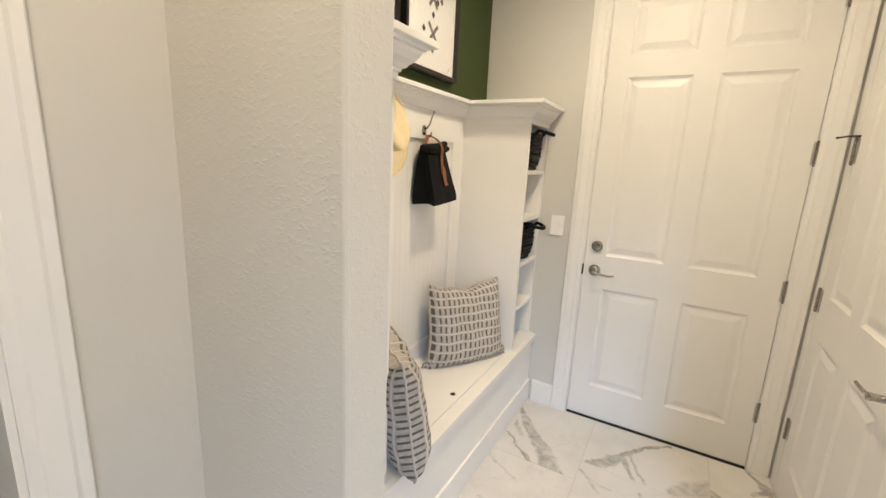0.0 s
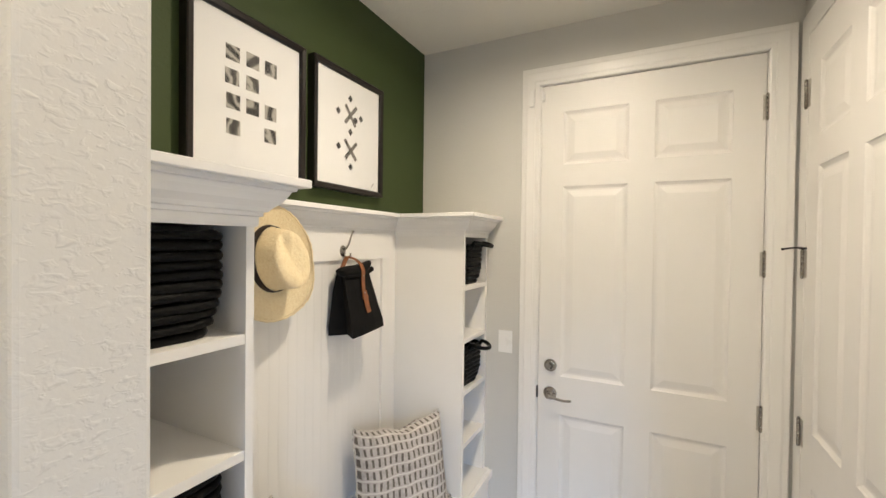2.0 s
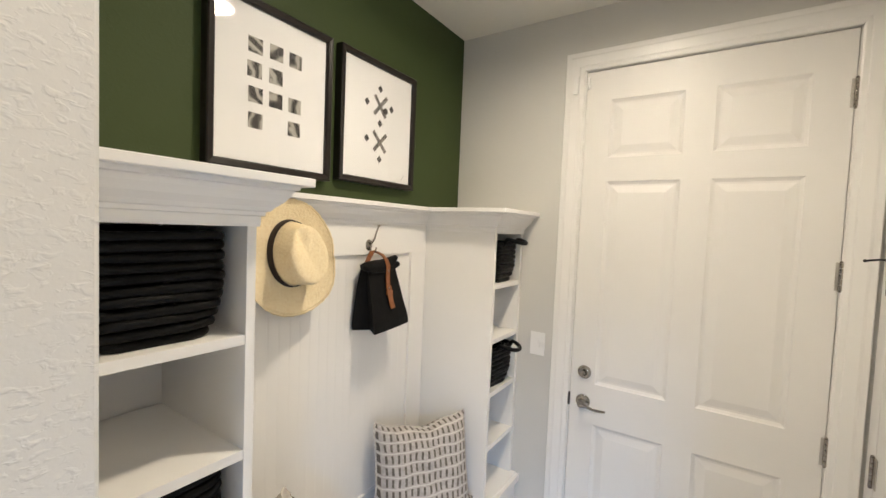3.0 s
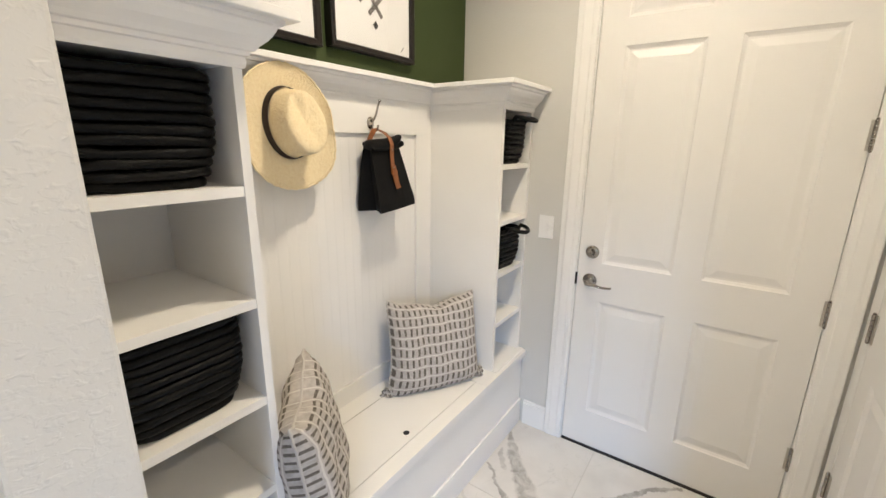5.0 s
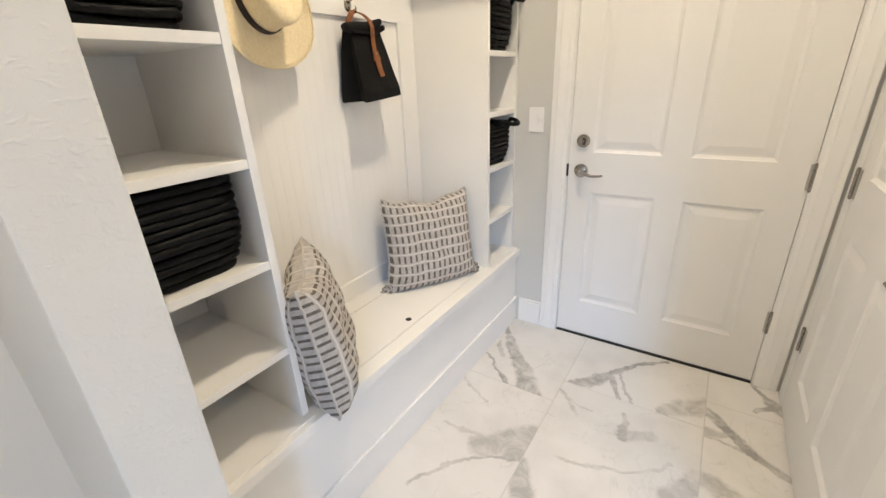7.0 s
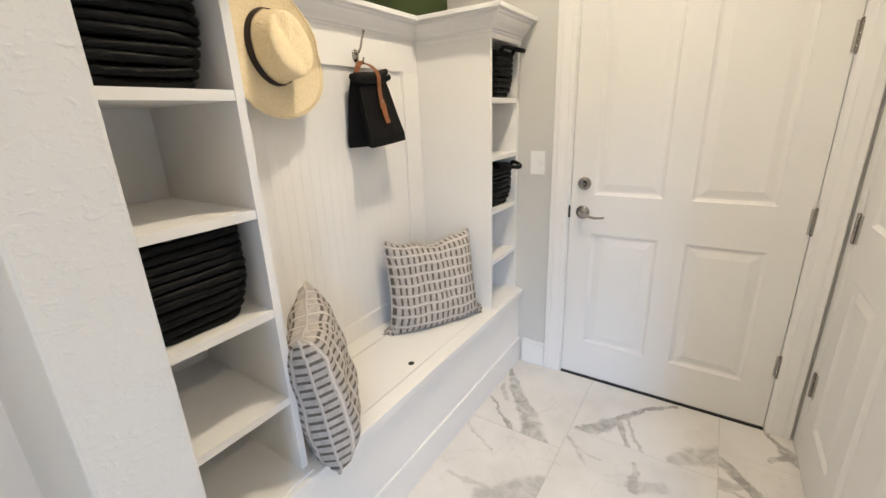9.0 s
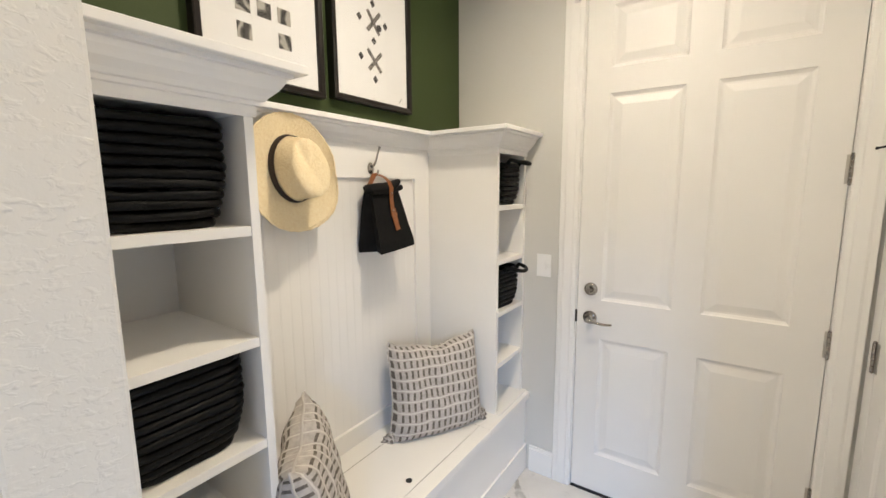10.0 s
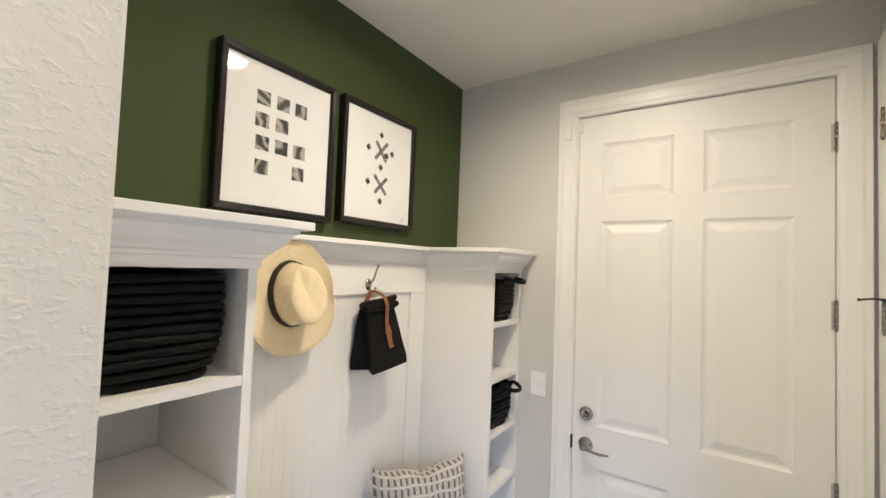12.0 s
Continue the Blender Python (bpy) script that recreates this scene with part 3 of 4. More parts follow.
def lever(parent, at, out, along, label):
    """Round rose with a curved lever. out: away from the door; along: the way the lever points."""
    c, o, a = Vector(at), Vector(out), Vector(along)
    bm = bmesh.new()
    disc(bm, c, o, [(0, 0.0325), (0.004, 0.0325), (0.008, 0.029), (0.011, 0.020), (0.012, 0.0115), (0.045, 0.0105), (0.052, 0.0125), (0.060, 0.011), (0.062, 0.004)])
    h = part("door_handle", bm, NICKEL, parent, "polished nickel lever handle", True)
    lv = bmesh.new()
    pts, rs = [], []
    for k in range(13):
        s = k / 12
        drop = -0.006 - 0.016 * math.sin(s * math.pi * 0.62) + 0.022 * max(0, s - 0.55) ** 1.2
        pts.append(c + o * (0.052 - 0.008 * math.sin(s * math.pi)) + a * (0.004 + 0.106 * s) + Vector((0, 0, drop + 0.006)))
        rs.append(0.0085 - 0.0035 * s)
    tube(lv, pts, rs, 12)
    part("lever", lv, NICKEL, h, "", True)
    return h


lever(door_1, (0.743, 0.001, 0.916), (0, -1, 0), (1, 0, 0), "")
lever(door_2, (EAST - 0.011, -0.922, 0.900), (-1, 0, 0), (0, 1, 0), "")
bm = bmesh.new()
disc(bm, (0.743, 0.001, 1.056), (0, -1, 0), [(0, 0.031), (0.006, 0.031), (0.016, 0.026), (0.018, 0.018), (0.016, 0.015), (0.016, 0.001)])
dead = part("deadbolt", bm, NICKEL, door_1, "polished nickel deadbolt rose", True)
bm = bmesh.new()
disc(bm, (0.743, -0.015, 1.056), (0, -1, 0), [(0, 0.009), (0.006, 0.008), (0.007, 0.004)])
box(bm, 0.739, 0.747, -0.034, -0.018, 1.044, 1.068, bevel=0.002)
part("thumb_turn", bm, NICKEL, dead)
bm = bmesh.new()
box(bm, D1L - 0.007, D1L + 0.001, -0.008, 0.006, 0.885, 0.945, bevel=0.002)
part("strike_plate", bm, BLACKGAP, door_1)
# hinge pin stop on the second door
bm = bmesh.new()
hz = 1.665
cx, cy = EAST - 0.020, D2N + 0.004
box(bm, cx - 0.008, cx + 0.010, cy - 0.022, cy + 0.008, hz - 0.012, hz - 0.004, bevel=0.001)
tube(bm, [(cx, cy, hz - 0.006), (cx - 0.02, cy + 0.012, hz - 0.006), (cx - 0.048, cy + 0.030, hz - 0.012)], 0.0035, 10)
disc(bm, (cx - 0.047, cy + 0.0295, hz - 0.012), (-0.8, 0.55, 0), [(0, 0.003), (0.001, 0.005), (0.006, 0.005), (0.007, 0.003)], 14)
part("hinge_pin_stop", bm, DARKMETAL, door_2, "dark hinge pin door stop", True)

sensor = thing("door_sensor", (0.637, -0.0155, 2.39), "small white alarm contact on the door casing", "sensor")
part("sensor_body", boxes((0.626, 0.650, -0.034, -0.0165, 2.350, 2.430), bevel=0.003), PLASTIC, sensor)
part("magnet", boxes((0.684, 0.695, -0.012, 0.0015, 2.375, 2.425), bevel=0.002), PLASTIC, sensor)

switch = thing("light_switch", (0.507, 0.0, 1.148), "white rocker light switch on the gray wall", "switch")
part("cover_plate", boxes((0.470, 0.545, -0.006, 0.0, 1.090, 1.206), bevel=0.002), PLASTIC, switch)
bm = boxes((0.492, 0.524, -0.0085, -0.0055, 1.115, 1.182), bevel=0.001)
for v in bm.verts:
    if v.co.z > 1.15 and v.co.y < -0.007:
        v.co.y += 0.002
part("rocker", bm, PLASTIC, switch)
part("dimmer_slider", boxes((0.516, 0.521, -0.010, -0.008, 1.130, 1.150), bevel=0.0005), PLASTIC, switch)

# ---- built-in storage ----
TF, TS_N, TS_F = 0.40, -1.465, -0.315
SEAT = 0.452
SHELVES = (0.698, 0.953, 1.203, 1.457)
OPEN_TOP = 1.695


def tower(name, y0, y1, label):
    t = thing(name, (0.2, (y0 + y1) / 2, SEAT), label, "storage tower", "storage towers of the built-in")
    w = 0.021
    part("side_panel", boxes((0.002, TF, y0, y0 + w, SEAT, 1.72), bevel=0.001), CABINET, t)
    part("side_panel", boxes((0.002, TF, y1 - w, y1, SEAT, 1.72), bevel=0.001), CABINET, t)
    part("back_panel", boxes((0.002, 0.010, y0 + w, y1 - w, SEAT, 1.72)), CABINET, t)
    part("top_rail", boxes((0.010, TF - 0.001, y0 + w, y1 - w, OPEN_TOP, 1.72), bevel=0.001), CABINET, t)
    part("shelf", boxes((0.010, 0.426, y0 + 0.001, y1 - 0.001, SEAT - 0.001, SEAT + 0.006), bevel=0.0012), CABINET, t)
    for z in SHELVES:
        part("shelf", boxes((0.010, TF - 0.002, y0 + w, y1 - w, z - 0.022, z), bevel=0.0012), CABINET, t)
    return t


tower("storage_tower", STUB_N + 0.001, TS_N, "white built-in shelf tower with two baskets beside the textured wall")
tower("storage_tower", TS_F, -0.002, "white built-in shelf tower with two baskets beside the door wall")

bench = thing("storage_bench", (0.2, -0.9, 0.0), "white built-in bench with hinged seat lid between shelf towers", "bench")
YB0, YB1 = STUB_N + 0.001, -0.002
part("front_panel", boxes((0.405, 0.423, YB0, YB1, 0.0, SEAT - 0.034)), CABINET, bench)
bm = boxes((0.423, 0.434, YB0, YB1, 0.0, 0.145), bevel=0.0025)
part("base_board", bm, CABINET, bench)
LN, LF = -0.440, -1.400
bm = boxes((0.384, 0.446, LF, LN, SEAT - 0.034, SEAT), (0.384, 0.446, YB0, LF, SEAT - 0.034, SEAT), (0.384, 0.446, LN, YB1, SEAT - 0.034, SEAT), bevel=0.003)
box(bm, 0.002, 0.106, YB0, YB1, SEAT - 0.022, SEAT)
box(bm, 0.1065, 0.3835, YB0, LF - 0.0015, SEAT - 0.022, SEAT)
box(bm, 0.1065, 0.3835, LN + 0.0015, YB1, SEAT - 0.022, SEAT)
part("seat_frame", bm, CABINET, bench)
lid = part("seat_lid", boxes((0.109, 0.3815, LF + 0.001, LN - 0.001, SEAT - 0.022, SEAT - 0.0005), bevel=0.001), CABINET, bench)
bm = bmesh.new()
disc(bm, (0.344, -0.904, SEAT - 0.001), (0, 0, 1), [(0, 0.0125), (0.0015, 0.0125), (0.0018, 0.010), (0.0008, 0.009), (0.0008, 0.001)], 24)
part("finger_hole", bm, DARKMETAL, lid, "dark finger hole of the lid")
bm = bmesh.new()
yy = LF + 0.01
while yy < LN - 0.03:
    tube(bm, [(0.1075, yy, SEAT - 0.0015), (0.1075, yy + 0.013, SEAT - 0.0015)], 0.0022, 6)
    yy += 0.022
part("piano_hinge", bm, SATIN, bench, "long nickel piano hinge")

# wainscot behind the seat
wains = thing("wall_paneling", (0.01, -0.89, SEAT), "white beadboard paneling with flat rails behind the bench", "paneling")
BAY0, BAY1 = TS_N + 0.001, TS_F - 0.001
bm = bmesh.new()
prof = []
y = BAY0
while y < BAY1 - 0.002:
    prof += [(0.0075, y), (0.0075, min(y + 0.0335, BAY1)), (0.0070, min(y + 0.0352, BAY1)), (0.0076, min(y + 0.0368, BAY1)), (0.0070, min(y + 0.0384, BAY1))]
    y += 0.0425
prof = [p for k, p in enumerate(prof) if k == 0 or p[1] > prof[k - 1][1] + 1e-5]
loft(bm, [[(x, yy, z) for x, yy in prof] for z in (0.50, 1.62)], False, False)
part("beadboard", bm, CABINET, wains)
part("top_rail", boxes((0.002, 0.021, BAY0, BAY1, 1.582, 1.74), bevel=0.0012), CABINET, wains)
part("base_rail", boxes((0.002, 0.021, BAY0, BAY1, SEAT + 0.0005, 0.535), bevel=0.002), CABINET, wains)
part("stile", boxes((0.002, 0.0205, BAY1 - 0.112, BAY1, 0.535, 1.582), bevel=0.0012), CABINET, wains)
part("stile", boxes((0.002, 0.0205, BAY0, BAY0 + 0.112, 0.535, 1.582), bevel=0.0012), CABINET, wains)

# crown moulding round towers and bay
CROWN = [(0.0, 1.690), (0.004, 1.690), (0.006, 1.697), (0.006, 1.712), (0.012, 1.714), (0.013, 1.722), (0.020, 1.724), (0.026, 1.732), (0.040, 1.745), (0.050, 1.760), (0.054, 1.770), (0.062, 1.772), (0.064, 1.781),
         (0.083, 1.781), (0.085, 1.783), (0.085, 1.798), (0.083, 1.800), (0.0, 1.800)]
bm = bmesh.new()
rings = []
for x, y, dx, dy in ((TF, STUB_N + 0.001, 1, 0), (TF, TS_N, 1, 1), (0.012, TS_N, 1, 1), (0.012, TS_F, 1, -1), (TF, TS_F, 1, -1), (TF, -0.002, 1, 0)):
    rings.append([(x + dx * p, y + dy * p, z) for p, z in CROWN])
loft(bm, rings)
structure("crown_trim", bm, TRIM, "white crown moulding and ledge on top of the built-in")
structure("ledge_top", boxes((0.001, TF, STUB_N + 0.001, TS_N, 1.785, 1.7985), (0.001, TF, TS_F, -0.002, 1.785, 1.7985), (0.001, 0.012, TS_N, TS_F, 1.785, 1.7985)), TRIM, "white top boards of the shelf towers")


# ---- baskets ----
def basket(name, w, d, h, coils, label, handles):
    """Rope basket with its base centre at the origin, its short end towards +x."""
    t = thing(name, (0, 0, 0), label, "basket", "black rope baskets")
    rr = h / (2 * coils)
    n = 56
    rng = random.Random(5)
    for c in range(coils):
        z = rr + c * 2 * rr
        s = c / (coils - 1)
        swell = 0.80 + 0.20 * min(1, (s * 2.2)) ** 0.6
        ph = [rng.uniform(0, 6.28) for _ in range(3)]
        pts, rad = [], []
        for k in range(n):
            a = 2 * math.pi * k / n
            e = 0.34
            cx = math.copysign(abs(math.cos(a)) ** e, math.cos(a)) * (d / 2 - rr)
            cy = math.copysign(abs(math.sin(a)) ** e, math.sin(a)) * (w / 2 - rr)
            wz = 0.0019 * math.sin(3 * a + ph[0]) + 0.0016 * math.sin(7 * a + ph[1])
            f = swell + 0.008 * math.sin(4 * a + ph[2])
            fx = 1 - (1 - swell) * 0.55
            pts.append((cx * (fx + 0.006 * math.sin(5 * a + ph[1])), cy * f, z + wz))
            rad.append(rr * (1.04 + 0.07 * math.sin(9 * a + ph[1]) + 0.05 * math.sin(17 * a + ph[2])))
        bm = bmesh.new()
        tube(bm, pts, rad, 10, True)
        part("coil", bm, ROPE, t, "", True)
    base = bmesh.new()
    disc(base, (0, 0, 0.004), (0, 0, 1), [(0, min(w, d) * 0.38), (0.006, min(w, d) * 0.38)], 24)
    for v in base.verts:
        v.co.x *= d / max(w, d) * (d / w if d > w else 1)
    part("basket_base", base, ROPE, t)
    if handles:
        for sgn in ((1, -1) if handles == 2 else (1,)):
            hb = bmesh.new()
            pts = [(sgn * (d / 2 - 0.02 + 0.095 * math.sin(a) ** 0.7), 0.012 + 0.062 * math.cos(a), h + 0.016 - 0.022 * math.sin(a)) for a in (math.pi * k / 16 for k in range(17))]
            pts[0] = (pts[0][0], pts[0][1], h - 0.03)
            pts[-1] = (pts[-1][0], pts[-1][1], h - 0.03)
            tube(hb, pts, 0.0095, 10)
            part("handle", hb, ROPE, t, "", True)
    return t


near = basket("basket", 0.285, 0.355, 0.220, 11, "black coiled rope basket on a white shelf", 0)
near.location = (0.208, -1.640, SHELVES[3] + 0.001)
copy_thing(near, pose(0.206, -1.640, SHELVES[1] + 0.001, 0, 0, 1))
far = basket("basket", 0.255, 0.365, 0.196, 9, "black coiled rope basket with a loop handle on a shelf", 1)
far.location = (0.216, -0.155, SHELVES[3] + 0.001)
copy_thing(far, pose(0.216, -0.155, SHELVES[1] + 0.001, 0, 0, -4))


# ---- coat hooks ----
def hook(y, z, label):
    t = thing("coat_hook", (0.021, y, z), label, "hook", "coat hooks on the rail")
    bm = bmesh.new()
    disc(bm, (0.0205, y, z), (1, 0, 0), [(0, 0.018), (0.003, 0.018), (0.006, 0.012), (0.008, 0.004)], 20)
    for v in bm.verts:
        v.co.z = z + (v.co.z - z) * 1.35
    part("hook_base", bm, NICKEL, t, "", True)
    bm = bmesh.new()
    tube(bm, [(0.026, y, z + 0.006), (0.040, y, z + 0.012), (0.054, y, z + 0.030), (0.062, y, z + 0.055), (0.074, y, z + 0.080)], [0.0055, 0.0048, 0.0042, 0.0036, 0.0034], 10)
    disc(bm, (0.0735, y, z + 0.078), (0.35, 0, 1), [(0, 0.003), (0.002, 0.006), (0.006, 0.006), (0.008, 0.002)], 12)
    part("upper_prong", bm, NICKEL, t, "", True)
    bm = bmesh.new()
    tube(bm, [(0.026, y, z - 0.010), (0.034, y, z - 0.026), (0.048, y, z - 0.032), (0.060, y, z - 0.024), (0.064, y, z - 0.008)], [0.0052, 0.0045, 0.0042, 0.0038, 0.0036], 10)
    part("lower_prong", bm, NICKEL, t, "", True)
    return t


hook(-0.722, 1.622, "polished nickel coat hook holding the lunch bag")
hook(-1.130, 1.622, "polished nickel coat hook behind the straw hat")


# ---- straw hat ----
def straw_hat():
    cy, cz = -1.146, 1.603
    t = thing("straw_hat", (0.03, cy, cz), "natural straw fedora with dark band hanging on a hook", "hat")

    def lean(dz):
        return 0.036 - 0.10 * dz

    def brim_pt(rho, a):
        ey, ez = 0.081 + (0.158 - 0.081) * rho, 0.105 + (0.200 - 0.105) * rho
        y0, z0 = ey * math.cos(a), ez * math.sin(a)
        if z0 > 0:
            z0 *= 1 - 0.13 * rho
        side = 0.034 if math.cos(a) > 0 else 0.004
        curl = side * rho ** 2 * abs(math.cos(a)) ** 2.2 + 0.020 * rho * max(0, math.sin(a)) ** 2
        if math.cos(a) < 0:
            y0 *= 1 + 0.10 * rho
        corner = max(0, math.cos(a)) * max(0, -math.sin(a)) * 2
        y0 += 0.030 * corner * rho ** 2
        z0 -= 0.006 * corner * rho ** 2
        fray = 0.0006 * (math.sin(31 * a) + math.sin(47 * a + 1.3)) * rho ** 3
        pull = 1 - 0.06 * rho ** 2 * abs(math.cos(a)) ** 2 + fray / 0.15
        wave = 0.004 * math.sin(3 * a + 0.8) + 0.002 * math.sin(7 * a)
        return Vector((0.045 + lean(z0) + curl + wave * rho, cy + y0 * pull, cz + z0 * (1 + fray / 0.15)))

    bm = bmesh.new()
    n = 144
    rings = []
    for k in range(10):
        rings.append([brim_pt(k / 9, 2 * math.pi * j / n) for j in range(n)])
    rings.append([p + Vector((-0.004, 0, 0)) for p in rings[-1]])
    for k in range(8, -1, -1):
        rings.append([brim_pt(k / 9, 2 * math.pi * j / n) + Vector((-0.004, 0, 0)) for j in range(n)])
    loft(bm, rings, True, False)
    part("brim", bm, STRAW, t, "", True)
    bm = bmesh.new()
    tube(bm, [brim_pt(1.0, 2 * math.pi * j / n) + Vector((-0.002, 0, 0)) for j in range(n)], 0.0036, 8, True)
    part("brim_edge", bm, STRAW, t, "", True)
    bm = bmesh.new()
    rings = []
    H = 0.100
    for k in range(15):
        s = k / 14
        if s < 0.62:
            f, hgt = 1 - 0.14 * (s / 0.62), H * (s / 0.62)
            f -= 0.0
        else:
            q = (s - 0.62) / 0.38
            f, hgt = 0.86 * math.sqrt(max(0, 1 - q ** 2.1)) * 1.0, H + 0.014 * math.sin(q * math.pi / 2)
            f = max(f, 0.02)
        ring = []
        for j in range(n):
            a = 2 * math.pi * j / n
            y0, z0 = 0.081 * f * math.cos(a), 0.105 * f * math.sin(a)
            top = min(1, max(0, (s - 0.35) / 0.4))
            yd, zd = y0 + 0.016 + 0.25 * (z0 - 0.03), z0 - 0.030
            dent = 0.026 * top * math.exp(-((yd / 0.024) ** 2) - (zd / 0.050) ** 2) * (1 if s > 0.5 else 0.4)
            dent += 0.011 * top * math.exp(-(((y0 - 0.020) / 0.016) ** 2) - (z0 / 0.070) ** 2)
            pinch = 1 - 0.13 * top * math.exp(-(((z0 - 0.062) / 0.035) ** 2)) * (0.6 + 0.4 * abs(math.cos(a)))
            slope = 0.022 * (z0 / 0.108) * top
            ring.append((0.043 + lean(z0) + hgt - dent - slope * 0.6, cy + y0 * pinch, cz + z0))
        rings.append(ring)
    loft(bm, rings, True, False)
    bm.faces.new(list(bm.verts)[-n:])
    part("crown", bm, STRAW, t, "", True)
    bm = bmesh.new()
    rings = []
    for hgt, f in ((0.002, 1.022), (0.006, 1.026), (0.024, 0.990), (0.027, 0.975)):
        rings.append([(0.045 + hgt + lean(0.1065 * f * math.sin(2 * math.pi * j / n)), cy + 0.0825 * f * math.cos(2 * math.pi * j / n), cz + 0.1065 * f * math.sin(2 * math.pi * j / n)) for j in range(n)])
    loft(bm, rings, True, False)
    part("hat_band", bm, HATBAND, t, "dark brown ribbon band", True)
    return t


straw_hat()


# ---- lunch bag ----
def lunch_bag():
    by = -0.706
    t = thing("lunch_bag", (0.08, by, 1.40), "black roll-top canvas lunch bag with tan leather strap on a hook", "bag")
    # body: gusseted sack, wide and deep at the bottom, flat at the rolled top
    bm = bmesh.new()
    rings = []
    for z, w, x0, x1 in ((1.288, 0.098, 0.030, 0.144), (1.290, 0.104, 0.026, 0.150), (1.32, 0.103, 0.024, 0.147), (1.38, 0.096, 0.026, 0.128), (1.46, 0.089, 0.032, 0.105), (1.52, 0.082, 0.042, 0.088), (1.548, 0.080, 0.050, 0.078)):
        g = 0.034 * (1.55 - z) / 0.29 + 0.010
        xm = (x0 + x1) / 2
        ring = [(x1, by - w), (x1 + 0.004, by - w * 0.4), (x1 + 0.004, by + w * 0.4), (x1, by + w), (xm, by + w - g), (x0, by + w), (x0, by - w), (xm, by - w + g)]
        rings.append([(x, y, z + 0.085 * (y - by) * min(1, (1.55 - z) / 0.2)) for x, y in ring])
    loft(bm, rings)
    es = [e for e in bm.edges if e.calc_face_angle(0) > 0.5]
    bmesh.ops.bevel(bm, geom=es, offset=0.003, segments=2, affect="EDGES")
    part("bag_body", bm, CANVAS, t)
    # rolled top, drooping at the ends
    bm = bmesh.new()
    rings = []
    for k in range(17):
        s = -1 + k / 8
        y = by + s * 0.096
        zc = 1.542 + (0.030 * s * s if s > 0 else 0.006 * s)
        rr = 0.021 - 0.013 * max(0, s) ** 3 - 0.006 * max(0, -s) ** 5
        rings.append([(0.076 + rr * 1.5 * math.cos(a), y, zc + rr * (0.95 * math.sin(a) - 0.35 * math.cos(a))) for a in (2 * math.pi * j / 14 for j in range(14))])
    loft(bm, rings)
    part("rolled_top", bm, CANVAS, t, "", True)
    bm = bmesh.new()
    rings = []
    for k in range(13):
        s = -1 + k / 6
        y = by + s * 0.088
        rings.append([(0.098 + 0.009 * math.cos(a), y, 1.524 + 0.009 * math.sin(a) + 0.022 * max(0, s) ** 2 - 0.004 * math.cos(a)) for a in (2 * math.pi * j / 10 for j in range(10))])
    loft(bm, rings)
    part("top_fold", bm, CANVAS, t, "", True)

    def strip(name, pts, w, label=""):
        sb = bmesh.new()
        rr = []
        pp = [Vector(p) for p in pts]
        for k, p in enumerate(pp):
            d = (pp[min(k + 1, len(pp) - 1)] - pp[max(k - 1, 0)]).normalized()
            side = Vector((0, 1, 0)) - d * d.y
            side.normalize()
            nn = d.cross(side) * 0.0014
            rr.append([p - side * w - nn, p + side * w - nn, p + side * w + nn, p - side * w + nn])
        loft(sb, rr)
        return part(name, sb, LEATHER, t, label, False)

    hk = (0.052, -0.722, 1.597)
    strip("strap", [(0.060, -0.775, 1.545), (0.058, -0.757, 1.572), (0.054, -0.738, 1.592), hk, (0.058, -0.708, 1.594), (0.078, -0.700, 1.584), (0.100, -0.698, 1.566), (0.113, -0.699, 1.540), (0.112, -0.700, 1.50), (0.119, -0.702, 1.44)], 0.0105, "tan leather carrying strap")
    strip("strap_end", [(0.121, -0.702, 1.460), (0.128, -0.701, 1.43), (0.135, -0.699, 1.395), (0.142, -0.694, 1.370)], 0.0135, "tan leather strap tongue")
    sb = boxes((0.122, 0.131, -0.718, -0.686, 1.425, 1.441), bevel=0.002)
    part("strap_loop", sb, LEATHER, t)
    sb = bmesh.new()
    disc(sb, (0.121, -0.702, 1.450), (1, 0, 0.2), [(0, 0.005), (0.003, 0.005), (0.005, 0.003)], 12)
    part("rivet", sb, NICKEL, t, "small nickel rivet", True)
    sb = bmesh.new()
    disc(sb, (0.114, -0.700, 1.520), (1, 0, 0.2), [(0, 0.004), (0.003, 0.004), (0.004, 0.002)], 12)
    part("rivet", sb, NICKEL, t, "small nickel rivet", True)
    return t


lunch_bag()


